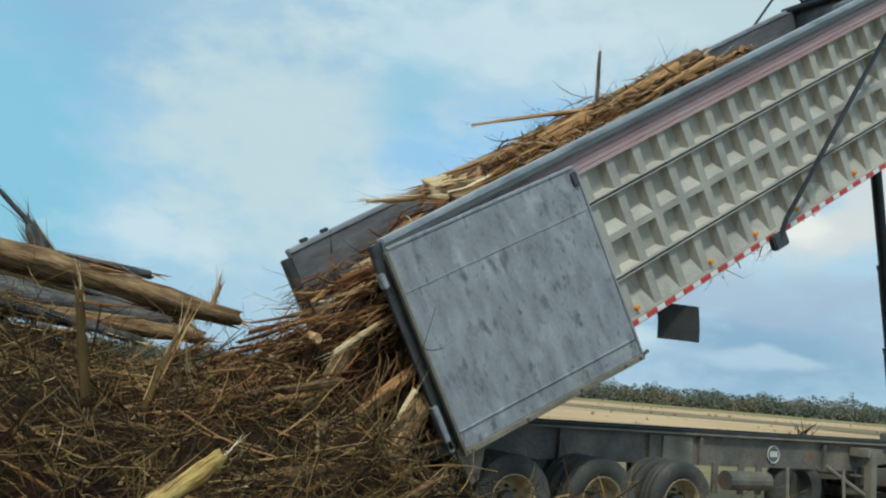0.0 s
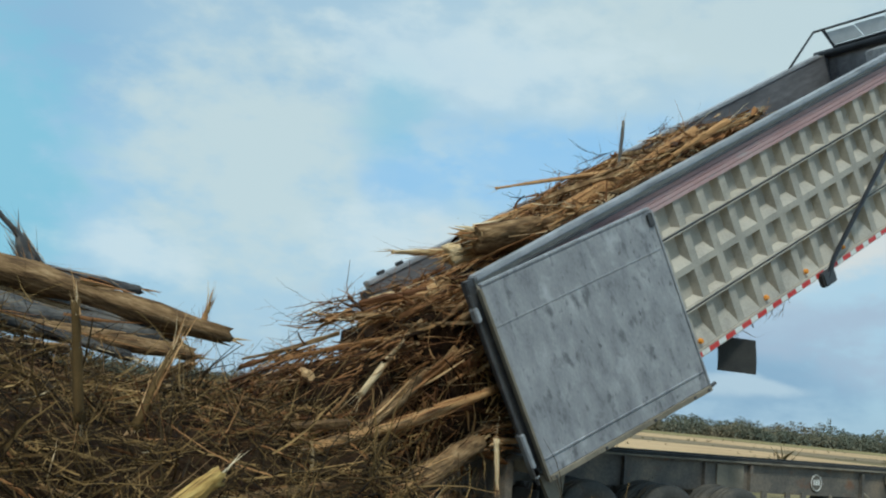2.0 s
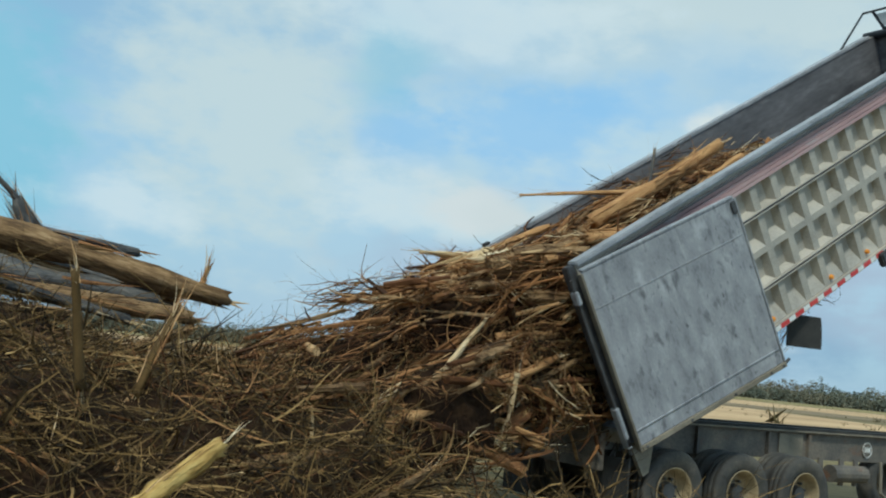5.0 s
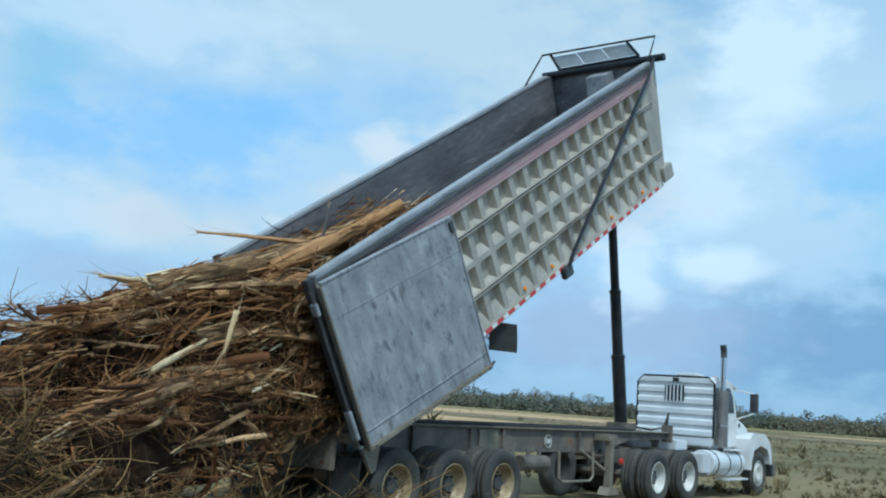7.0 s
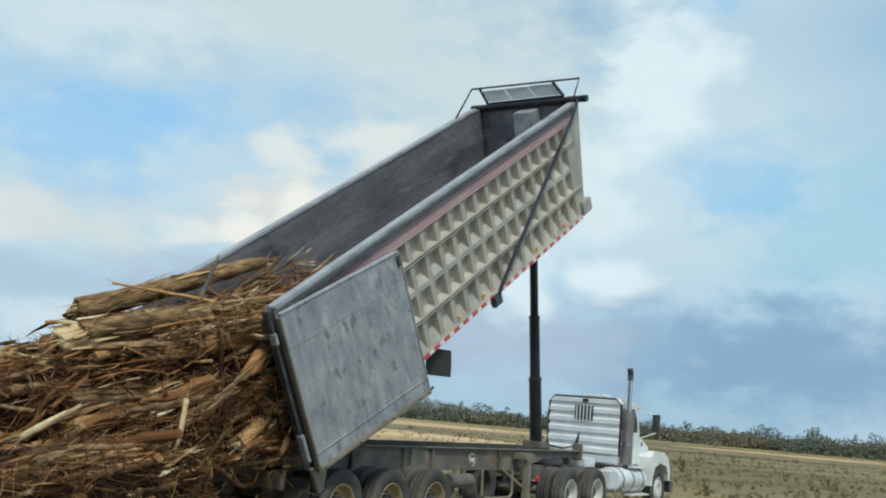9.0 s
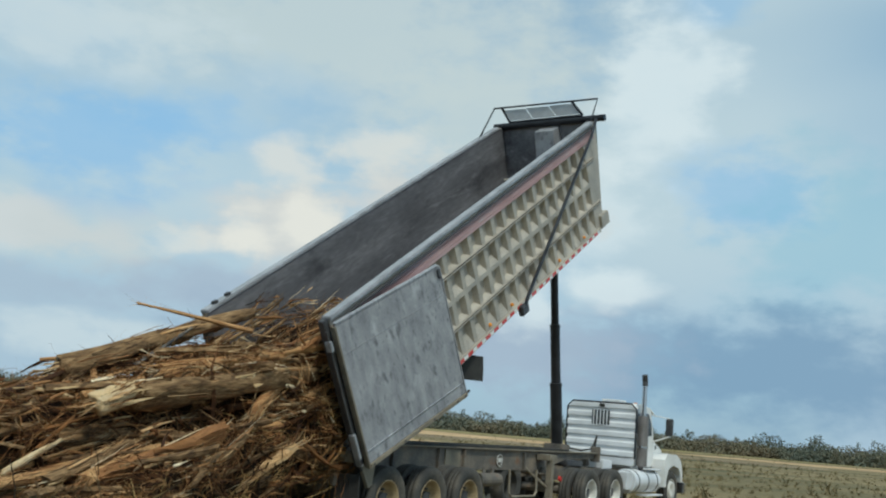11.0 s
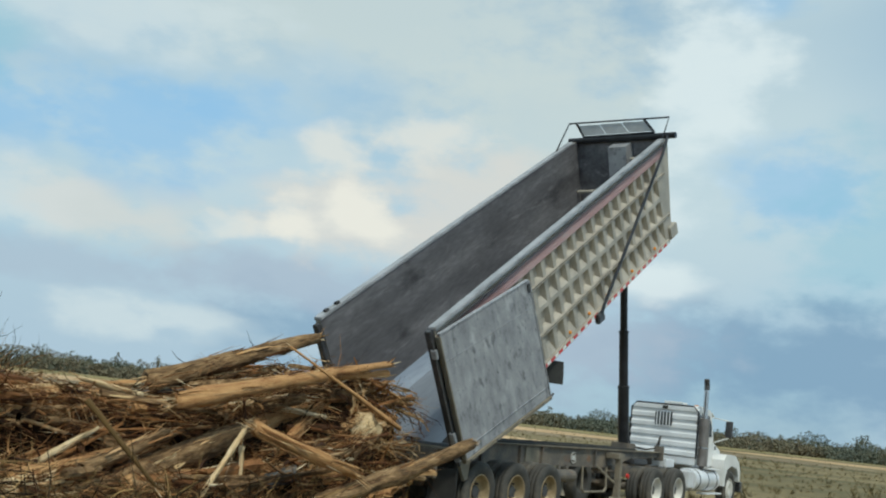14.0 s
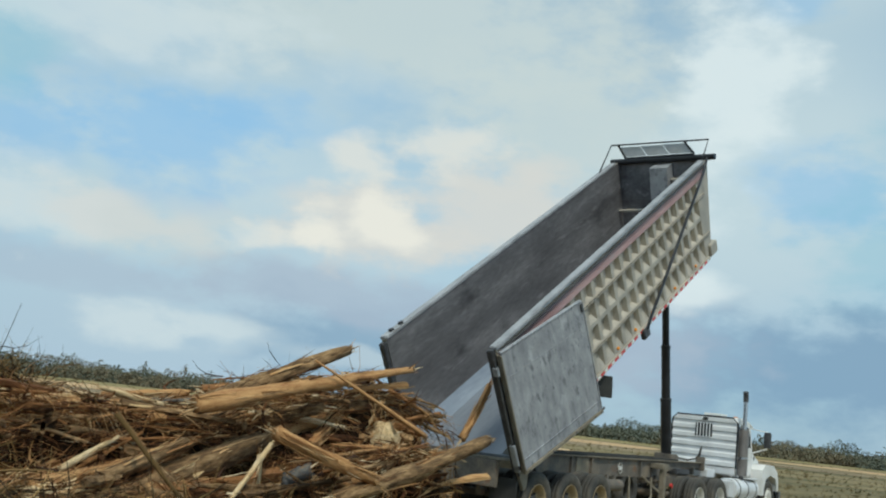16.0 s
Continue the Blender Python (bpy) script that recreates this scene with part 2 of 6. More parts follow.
GRAIN = (0.22, 1, 1)
M = {
    "gate": material("scuffed_steel_plate", [(0.28, (0.15, 0.155, 0.175)), (0.42, (0.28, 0.285, 0.31)), (0.55, (0.35, 0.355, 0.38)), (0.74, (0.50, 0.505, 0.53))], 3.6, 0.55, 0.15, 0.08, 30, (1.7, 1, 0.6), detail=9),
    "side": material("weathered_aluminium_side", greys((0.28, 0.256, 0.222), (0.43, 0.392, 0.338), (0.54, 0.488, 0.41)), 1.6, 0.6, 0.2, 0.08, 30),
    "pink": material("faded_red_band", greys((0.34, 0.20, 0.20), (0.46, 0.29, 0.29), (0.50, 0.40, 0.40)), 1.4, 0.6, 0.1, 0.06, 25, (0.6, 1, 3)),
    "rail": material("bare_aluminium_rail", greys((0.27, 0.275, 0.29), (0.44, 0.445, 0.47)), 3, 0.5, 0.3, 0.05, 40),
    "inner": material("scraped_inner_steel", greys((0.085, 0.082, 0.088), (0.17, 0.165, 0.175), (0.30, 0.29, 0.30)), 1.3, 0.5, 0.3, 0.08, 12, (0.35, 1, 1.4)),
    "bed": material("polished_bed_steel", greys((0.22, 0.25, 0.30), (0.36, 0.40, 0.47)), 1.3, 0.38, 0.5, 0.05, 12, (0.3, 2, 1)),
    "chassis": material("dusty_dark_chassis_paint", greys((0.058, 0.055, 0.053), (0.15, 0.132, 0.112), (0.31, 0.245, 0.18)), 2.4, 0.7, 0.1, 0.1, 30),
    "dusty": material("dusty_tan_steel", greys((0.16, 0.14, 0.11), (0.30, 0.26, 0.20)), 4, 0.8, 0.1, 0.1, 30),
    "black": material("black_rubber", greys((0.018, 0.018, 0.018), (0.05, 0.048, 0.045)), 4, 0.8, 0, 0.12, 50),
    "tyre": material("dusty_tyre_rubber", greys((0.032, 0.031, 0.03), (0.065, 0.061, 0.055), (0.15, 0.13, 0.105)), 3, 0.85, 0, 0.15, 40),
    "rim": material("tan_painted_rim", greys((0.20, 0.145, 0.08), (0.50, 0.39, 0.235)), 5, 0.5, 0.1, 0.05, 30),
    "rim_white": material("white_painted_rim", greys((0.5, 0.48, 0.44), (0.75, 0.73, 0.68)), 5, 0.5, 0.1, 0.05, 30),
    "cylinder": material("black_hydraulic_steel", greys((0.016, 0.017, 0.02), (0.04, 0.042, 0.05)), 3, 0.35, 0.3, 0.03, 40),
    "white": material("white_cab_paint", greys((0.66, 0.66, 0.65), (0.80, 0.80, 0.79)), 2, 0.35, 0, 0.02, 30, spec=0.5),
    "alu": material("ribbed_aluminium", greys((0.62, 0.63, 0.65), (0.80, 0.81, 0.83)), 2, 0.42, 0.12, 0.03, 30),
    "chrome": material("chrome_pipe", greys((0.5, 0.5, 0.52), (0.7, 0.7, 0.72)), 3, 0.2, 0.95, 0.02, 30),
    "steel_dark": material("sooty_steel", greys((0.05, 0.05, 0.055), (0.12, 0.12, 0.125)), 5, 0.5, 0.4, 0.05, 40),
    "red": material("red_tape", greys((0.50, 0.03, 0.03), (0.62, 0.06, 0.05)), 8, 0.35, 0, 0.02, 40),
    "white_tape": material("white_tape", greys((0.62, 0.62, 0.60), (0.80, 0.80, 0.78)), 8, 0.35, 0, 0.02, 40),
    "amber": material("amber_lens", greys((0.75, 0.26, 0.03), (0.85, 0.35, 0.06)), 8, 0.25, 0, 0.02, 40),
    "glass_dark": material("dark_cab_glass", greys((0.02, 0.025, 0.03), (0.035, 0.04, 0.045)), 2, 0.12, 0, 0, 30, spec=0.6),
    "screen": material("wire_mesh_screen", greys((0.45, 0.46, 0.48), (0.60, 0.61, 0.63)), 6, 0.5, 0.3, 0.1, 200),
    "root": material("dead_roots", [(0.12, (0.024, 0.010, 0.004)), (0.45, (0.115, 0.046, 0.016)), (0.70, (0.29, 0.135, 0.050)), (0.92, (0.52, 0.30, 0.13))], 5, 0.85, 0, 0.3, 45, island=0.75, spec=0.25),
    "wood": material("torn_orange_wood", [(0.24, (0.10, 0.040, 0.015)), (0.44, (0.31, 0.145, 0.055)), (0.60, (0.52, 0.30, 0.13)), (0.80, (0.72, 0.50, 0.27))], 16, 0.8, 0, 0.9, 70, GRAIN, island=0.42, spec=0.25),
    "pale": material("pale_split_wood", [(0.28, (0.34, 0.21, 0.09)), (0.5, (0.60, 0.43, 0.23)), (0.75, (0.80, 0.67, 0.46))], 16, 0.75, 0, 0.8, 70, GRAIN, island=0.4, spec=0.25),
    "yellow_wood": material("yellow_split_wood", [(0.36, (0.12, 0.07, 0.022)), (0.5, (0.40, 0.25, 0.075)), (0.66, (0.62, 0.44, 0.16))], 14, 0.75, 0, 0.8, 40, GRAIN, spec=0.25),
    "shield": material("heat_stained_shield", greys((0.17, 0.155, 0.15), (0.30, 0.28, 0.27)), 5, 0.5, 0.4, 0.05, 40),
    "bark": material("brown_bark", [(0.33, (0.030, 0.017, 0.009)), (0.45, (0.12, 0.070, 0.034)), (0.56, (0.26, 0.160, 0.078)), (0.68, (0.42, 0.29, 0.16))], 15, 0.9, 0, 1.0, 45, GRAIN, island=0.16, spec=0.2),
    "grey_bark": material("weathered_grey_bark", [(0.35, (0.028, 0.029, 0.033)), (0.5, (0.085, 0.084, 0.086)), (0.66, (0.20, 0.18, 0.155))], 14, 0.9, 0, 0.8, 45, GRAIN, island=0.25, spec=0.2),
    "weed": material("dry_weed_stems", [(0.18, (0.012, 0.007, 0.003)), (0.48, (0.058, 0.035, 0.012)), (0.70, (0.18, 0.108, 0.038)), (0.90, (0.39, 0.25, 0.10))], 5, 0.85, 0, 0.2, 45, island=0.75, spec=0.25),
    # near black: shade in the gaps of the heaps, put into the core's colour
    "core_shade": material("near_black_gap_shade", [(0.3, (0.009, 0.005, 0.003)), (0.5, (0.024, 0.013, 0.007)), (0.75, (0.065, 0.036, 0.017))], 5, 0.95, 0, 1.0, 26, spec=0.1),
}


def scuff(m, darker, scale, stretch, lo, hi, shift=0.0):
    """Dabs and scrapes of another tone with soft edges over a material's own colour."""
    nt = m.node_tree
    n, l = nt.nodes, nt.links
    bs = n["Principled BSDF"]
    below = bs.inputs["Base Color"].links[0].from_socket
    co = n.new("ShaderNodeTexCoord")
    mp = n.new("ShaderNodeMapping")
    mp.inputs["Scale"].default_value = stretch
    mp.inputs["Location"].default_value = (shift, shift * 0.7, shift * 1.3)
    l.new(co.outputs["Object"], mp.inputs["Vector"])
    tx = n.new("ShaderNodeTexNoise")
    tx.inputs["Scale"].default_value, tx.inputs["Detail"].default_value, tx.inputs["Roughness"].default_value = scale, 5, 0.6
    l.new(mp.outputs[0], tx.inputs["Vector"])
    mr = n.new("ShaderNodeMapRange")
    mr.inputs["From Min"].default_value, mr.inputs["From Max"].default_value = lo, hi
    mr.inputs["To Max"].default_value = 0.8
    l.new(tx.outputs[0], mr.inputs["Value"])
    mx = n.new("ShaderNodeMix")
    mx.data_type = "RGBA"
    l.new(mr.outputs[0], mx.inputs["Factor"])
    l.new(below, mx.inputs["A"])
    mx.inputs["B"].default_value = (*darker, 1)
    l.new(mx.outputs["Result"], bs.inputs["Base Color"])


scuff(M["gate"], (0.13, 0.135, 0.15), 3.2, (2.6, 1, 1.0), 0.56, 0.68)
scuff(M["gate"], (0.09, 0.092, 0.105), 7.0, (2.2, 1, 0.9), 0.64, 0.72, 4.0)
scuff(M["gate"], (0.52, 0.53, 0.56), 2.4, (1.2, 1, 0.8), 0.58, 0.72, 9.0)
scuff(M["inner"], (0.34, 0.33, 0.34), 2.6, (0.3, 1, 1.6), 0.60, 0.74, 2.0)
scuff(M["inner"], (0.055, 0.053, 0.058), 1.6, (0.5, 1, 1.0), 0.56, 0.70, 6.0)
scuff(M["rail"], (0.17, 0.17, 0.18), 2.6, (0.5, 2, 2), 0.54, 0.68, 7.0)
scuff(M["side"], (0.24, 0.22, 0.195), 2.2, (1.0, 1, 0.6), 0.56, 0.72, 8.0)
scuff(M["chassis"], (0.20, 0.095, 0.05), 3.0, (0.6, 1, 1.2), 0.60, 0.72, 3.0)
scuff(M["pink"], (0.40, 0.40, 0.42), 3.0, (0.35, 1, 3.0), 0.60, 0.72, 5.0)


# ---------------------------------------------------------------- mesh helpers
def part(name, bm, mat, parent=None, label="", smooth=False):
    """One bmesh as ONE mesh object under a thing or a part."""
    me = bpy.data.meshes.new(name)
    bm.to_mesh(me)
    bm.free()
    for k in mat if isinstance(mat, (list, tuple)) else [mat]:
        me.materials.append(M[k])
    if smooth:
        me.shade_smooth()
    ob = new(name, me)
    if parent is not None:
        ob.parent = parent
    if label:
        tagged(ob, label)
    return ob


def box(bm, x0, x1, y0, y1, z0, z1, bevel=0.0):
    vs = [bm.verts.new((x, y, z)) for x in (x0, x1) for y in (y0, y1) for z in (z0, z1)]
    fs = [bm.faces.new([vs[i] for i in q]) for q in ((0, 1, 3, 2), (4, 6, 7, 5), (0, 4, 5, 1), (2, 3, 7, 6), (0, 2, 6, 4), (1, 5, 7, 3))]
    if bevel:
        bmesh.ops.bevel(bm, geom=list({e for f in fs for e in f.edges}), offset=bevel, segments=2, affect="EDGES")
    return bm


def hull(bm, pts8):
    """A six-sided block from eight corners, ordered as box()."""
    vs = [bm.verts.new(p) for p in pts8]
    for q in ((0, 1, 3, 2), (4, 6, 7, 5), (0, 4, 5, 1), (2, 3, 7, 6), (0, 2, 6, 4), (1, 5, 7, 3)):
        bm.faces.new([vs[i] for i in q])
    return bm


def prism(bm, outline, y0, y1):
    """An outline of (x, z) drawn out along y."""
    a = [bm.verts.new((x, y0, z)) for x, z in outline]
    b = [bm.verts.new((x, y1, z)) for x, z in outline]
    bm.faces.new(a)
    bm.faces.new(b[::-1])
    for i in range(len(a)):
        j = (i + 1) % len(a)
        bm.faces.new((a[j], a[i], b[i], b[j]))
    bmesh.ops.recalc_face_normals(bm, faces=bm.faces[:])
    return bm


def tube(bm, pts, r, sides=8, radii=None):
    """A round bar along points, with closed ends."""
    pts = [Vector(p) for p in pts]
    rings = []
    for i, p in enumerate(pts):
        d = (pts[min(i + 1, len(pts) - 1)] - pts[max(i - 1, 0)]).normalized()
        a = d.orthogonal().normalized() if i == 0 else (rings[-1][1] - d * rings[-1][1].dot(d)).normalized()
        b = d.cross(a)
        q = radii[i] if radii else r
        rings.append(([bm.verts.new(p + (a * math.cos(k) + b * math.sin(k)) * q) for k in (2 * math.pi * j / sides for j in range(sides))], a))
    for (u, _), (v, _) in zip(rings, rings[1:]):
        for j in range(sides):
            k = (j + 1) % sides
            bm.faces.new((u[j], u[k], v[k], v[j]))
    bm.faces.new(rings[0][0][::-1])
    bm.faces.new(rings[-1][0])
    return bm


def lathe(bm, profile, sides=28, centre=(0, 0, 0)):
    """Profile of (y, radius) turned about the y axis; a wheel's cross-section."""
    rings = []
    for y, r in profile:
        rings.append([bm.verts.new((centre[0] + r * math.cos(a), centre[1] + y, centre[2] + r * math.sin(a))) for a in (2 * math.pi * j / sides for j in range(sides))])
    for u, v in zip(rings, rings[1:]):
        for j in range(sides):
            k = (j + 1) % sides
            bm.faces.new((u[j], u[k], v[k], v[j]))
    bmesh.ops.recalc_face_normals(bm, faces=bm.faces[:])
    return bm


def empty(name, m=Matrix(), parent=None):
    ob = new(name)
    ob.matrix_basis = m
    if parent is not None:
        ob.parent = parent
    return ob


def bm_():
    return bmesh.new()


# ---------------------------------------------------------------- ground and distance
def make_ground():
    m = material("field_ground", [(0.36, (0.070, 0.068, 0.034)), (0.45, (0.13, 0.112, 0.058)), (0.53, (0.25, 0.195, 0.105)), (0.60, (0.13, 0.115, 0.055)), (0.68, (0.19, 0.15, 0.085))], 0.05, 0.95, 0, 0.5, 3.0, (0.30, 1.6, 1), detail=8, spec=0.1)
    M["ground"] = m
    bm = bm_()
    rings = [0.0, 4, 8, 14, 22, 34, 50, 80, 130, 210, 340, 600, 1200, 2600]
    cx, cy, n = 4.0, 2.0, 72
    last = None
    for r in rings:
        if r == 0:
            ring = [bm.verts.new((cx, cy, 0))]
        else:
            ring = []
            for j in range(n):
                a = 2 * math.pi * j / n
                x, y = cx + r * math.cos(a), cy + r * math.sin(a)
                ring.append(bm.verts.new((x, y, 0)))
        if last:
            for j in range(n):
                k = (j + 1) % n
                if len(last) == 1:
                    bm.faces.new((last[0], ring[j], ring[k]))
                else:
                    bm.faces.new((last[j], ring[j], ring[k], last[k]))
        last = ring
    ob = part("ground", bm, "ground")
    ob.rotation_euler = (0, 0, radians(-28))
    tagged(ob, "flat dry field of tan and brown stubble", "ground", kind="structure")


def make_treeline():
    """A deep belt of woodland: leaves and twigs in crowns of uneven height, thin at the top."""
    M["wood_far"] = material("far_woodland", [(0.3, (0.100, 0.122, 0.105)), (0.45, (0.130, 0.142, 0.108)), (0.6, (0.19, 0.160, 0.104)), (0.8, (0.27, 0.195, 0.12))], 0.05, 0.95, 0, 0, 0.6, island=0.12, spec=0.1)
    rng = np.random.default_rng(5)
    chunks = []
    n = 210
    for row, (dist, hgt) in enumerate(((330, 4.2), (342, 5.4), (358, 6.8))):
        for az in np.arange(-24, 116, 0.24):
            a = radians(az)
            d = dist + rng.uniform(-6, 6)
            h = hgt * max(0.4, 0.88 + 0.50 * noise.noise((az * 0.20, row, 3)) + 0.55 * noise.noise((az * 0.7, row, 8)) + 0.08 * rng.normal())
            slim = 1.0
            if rng.random() < 0.07:
                h *= 1.35
                slim = 0.6
            t = rng.random(n) ** 0.9
            w = 1.5 * slim * np.sqrt(np.maximum(1.05 - t ** 2.2, 0.02))
            p = np.stack([-5.6 + d * math.sin(a) + rng.normal(size=n) * w, -8.5 + d * math.cos(a) + rng.normal(size=n) * w, t * h], 1)
            u, v = rng.normal(size=(n, 3)), rng.normal(size=(n, 3))
            s = rng.uniform(0.20, 0.62, size=(n, 1)) * (1.2 - 0.7 * t[:, None])
            u *= s / np.linalg.norm(u, axis=1, keepdims=True)
            v *= s / np.linalg.norm(v, axis=1, keepdims=True)
            chunks.append(np.stack([p - u, p + v, p + u, p - v * 0.7], 1).reshape(-1, 3))
    vs = np.concatenate(chunks)
    fs = np.arange(len(vs)).reshape(-1, 4)
    me = bpy.data.meshes.new("far_woods")
    me.from_pydata(vs.tolist(), [], fs.tolist())
    me.materials.append(M["wood_far"])
    tagged(new("far_woods", me), "dark belt of autumn trees beyond the field", "trees", kind="stuff")


def make_weeds():
    """Tufts of dry growth standing on the field behind the trailer."""
    rng = np.random.default_rng(8)
    vs, fs = [], []
    for k in range(1900, 5600):
        a = radians(rng.uniform(-5, 100) if k < 2600 else rng.uniform(56, 96))
        d = 55 + 250 * rng.random() if k < 2600 else 24 + 120 * rng.random() ** 1.4
        b = np.array([-5.6 + d * math.sin(a), -8.5 + d * math.cos(a), 0])
        s = rng.uniform(0.2, 0.6) * (2.4 if rng.random() < 0.03 else 0.8) * (1.0 if k < 2600 else 0.6)
        for _ in range(12):
            t = b + np.array([rng.normal() * 0.45 * s, rng.normal() * 0.45 * s, s * rng.uniform(0.4, 1.0)])
            f = b + np.array([rng.normal() * 0.2 * s, rng.normal() * 0.2 * s, 0.0])
            w = np.array([rng.normal(), rng.normal(), 0]) * 0.05 * s
            i = len(vs)
            vs += [f - w, f + w, t]
            fs.append((i, i + 1, i + 2))
    me = bpy.data.meshes.new("field_weeds")
    me.from_pydata([tuple(v) for v in vs], [], fs)
    M["stubble_weed"] = material("tan_weeds", [(0.2, (0.085, 0.072, 0.036)), (0.5, (0.16, 0.13, 0.065)), (0.8, (0.28, 0.21, 0.11))], 3, 0.9, 0, 0, 20, island=0.6, spec=0.1)
    me.materials.append(M["stubble_weed"])
    tagged(new("field_weeds", me), "scattered dry weeds standing in the stubble field", "weeds", kind="stuff")


def make_field_strips():
    """Stubble and bare strips of the field, each one low sheet with an uneven edge."""
    c, s = math.cos(radians(40)), math.sin(radians(40))
    kinds = {
        "stubble": [(0.35, (0.34, 0.225, 0.12)), (0.5, (0.48, 0.33, 0.185)), (0.68, (0.60, 0.43, 0.255))],
        "bare_soil": [(0.35, (0.14, 0.105, 0.065)), (0.5, (0.22, 0.17, 0.105)), (0.68, (0.30, 0.235, 0.15))],
        "dry_grass": [(0.35, (0.14, 0.125, 0.055)), (0.5, (0.24, 0.20, 0.09)), (0.68, (0.36, 0.28, 0.14))],
    }
    for k, stops in kinds.items():
        M[k] = material(k, stops, 0.12, 0.95, 0, 0.4, 2.5, (0.4, 1.0, 1), detail=8, spec=0.1)
    strips = [(36, 50, -90, 6, "bare_soil", "grey-brown bare soil strip"), (52, 112, -160, 34, "stubble", "pale tan stubble strip"), (114, 142, -160, 110, "bare_soil", "grey-brown bare soil strip"),
              (144, 205, -190, 90, "stubble", "far tan stubble strip"), (146, 180, 100, 330, "stubble", "far tan stubble strip"), (207, 300, -220, 260, "dry_grass", "far yellowish dry grass strip")]
    for i, (d0, d1, e0, e1, mat, label) in enumerate(strips):
        bm = bm_()
        rows = []
        n = 40
        for j in range(n + 1):
            e = e0 + (e1 - e0) * j / n
            end = 1 - min(j, n - j) / 3 if min(j, n - j) < 3 else 0.0
            a = d0 + 4 * noise.noise((e * 0.06, i, 1)) + (d1 - d0) * 0.45 * end
            b = d1 + 4 * noise.noise((e * 0.06, i, 7)) - (d1 - d0) * 0.45 * end
            rows.append([bm.verts.new((-5.6 + d * s + e * c, -8.5 + d * c - e * s, 0.012 + 0.007 * i)) for d in (a, a * 0.6 + b * 0.4, b)])
        for p, q in zip(rows, rows[1:]):
            for m in range(2):
                bm.faces.new((p[m], q[m], q[m + 1], p[m + 1]))
        tagged(part("field_strip", bm, mat), label + " across the field", "field", kind="structure")


make_ground()
make_field_strips()
make_treeline()
make_weeds()


# ---------------------------------------------------------------- dump trailer
HINGE_Z = 0.98
WIDTH = 2.44
LENGTH = 9.75


def lift(t):
    """The raised body's angle."""
    return 31.13 + 0.093 * (t - 7)


def top_w(u):
    return 2.33 + 0.030 * u


def bottom_w(u):
    return 0.26 + 0.011 * u


def front_u(w):
    return 9.84 + 0.24 * (w - 0.3)


def side_wall(v_out, v_in, rise=0.0):
    """A pressed side: posts and four rows of pyramid pockets on the outer face, a flat inner sheet."""
    bm = bm_()
    rows = [(0.01, 0.235), (0.262, 0.440), (0.480, 0.670), (0.698, 0.865)]
    shelf = [0.105, 0.03, 0.062, 0.02]   # share of the height between rail and band
    step = 0.452
    n = 21
    depth = 0.10 if v_in > v_out else -0.10

    def pt(u, f, v):
        w = bottom_w(u) + f * (top_w(u) + rise - bottom_w(u))
        return bm.verts.new((min(u, front_u(w)), v, w))

    cuts = [0.0] + [f for r in rows for f in r] + [1.0]
    us = [0.05]
    for k in range(n):
        us += [0.05 + k * step + 0.07, 0.05 + k * step + 0.395]
    us += [front_u(1.0) + 0.4]
    grid = [[pt(u, f, v_out) for f in cuts] for u in us]
    for i in range(len(us) - 1):
        for j in range(len(cuts) - 1):
            a, b, c, d = grid[i][j], grid[i + 1][j], grid[i + 1][j + 1], grid[i][j + 1]
            if i % 2 == 1 and j % 2 == 1:
                u0, u1, f0, f1 = us[i], us[i + 1], cuts[j], cuts[j + 1]
                q = [pt(u0 + 0.030, f0 + shelf[j // 2], v_out + depth), pt(u1 - 0.055, f0 + shelf[j // 2], v_out + depth), pt(u1 - 0.055, f1 - 0.012, v_out + depth), pt(u0 + 0.030, f1 - 0.012, v_out + depth)]
                o = [a, b, c, d]
                for k in range(4):
                    bm.faces.new((o[k], o[(k + 1) % 4], q[(k + 1) % 4], q[k]))
                bm.faces.new(q)
            else:
                bm.faces.new((a, b, c, d))
    inner = [pt(us[0], 0, v_in), pt(us[-1], 0, v_in), pt(us[-1], 1, v_in), pt(us[0], 1, v_in)]
    f = bm.faces.new(inner)
    f.material_index = 1
    bm.faces.new((grid[0][0], grid[0][-1], inner[3], inner[0]))
    bm.faces.new((grid[-1][0], grid[-1][-1], inner[2], inner[1]))
    bm.faces.new([g[0] for g in grid] + [inner[1], inner[0]])
    bm.faces.new([g[-1] for g in grid] + [inner[2], inner[3]])
    bmesh.ops.recalc_face_normals(bm, faces=bm.faces[:])
    return bm


def slab(bm, u0, u1, v0, v1, low, high):
    """A bar that follows the body's sloping lines; low and high are functions of u."""
    return hull(bm, [(u, v, w) for u in (u0, u1) for v in (v0, v1) for w in (low(u), high(u))])


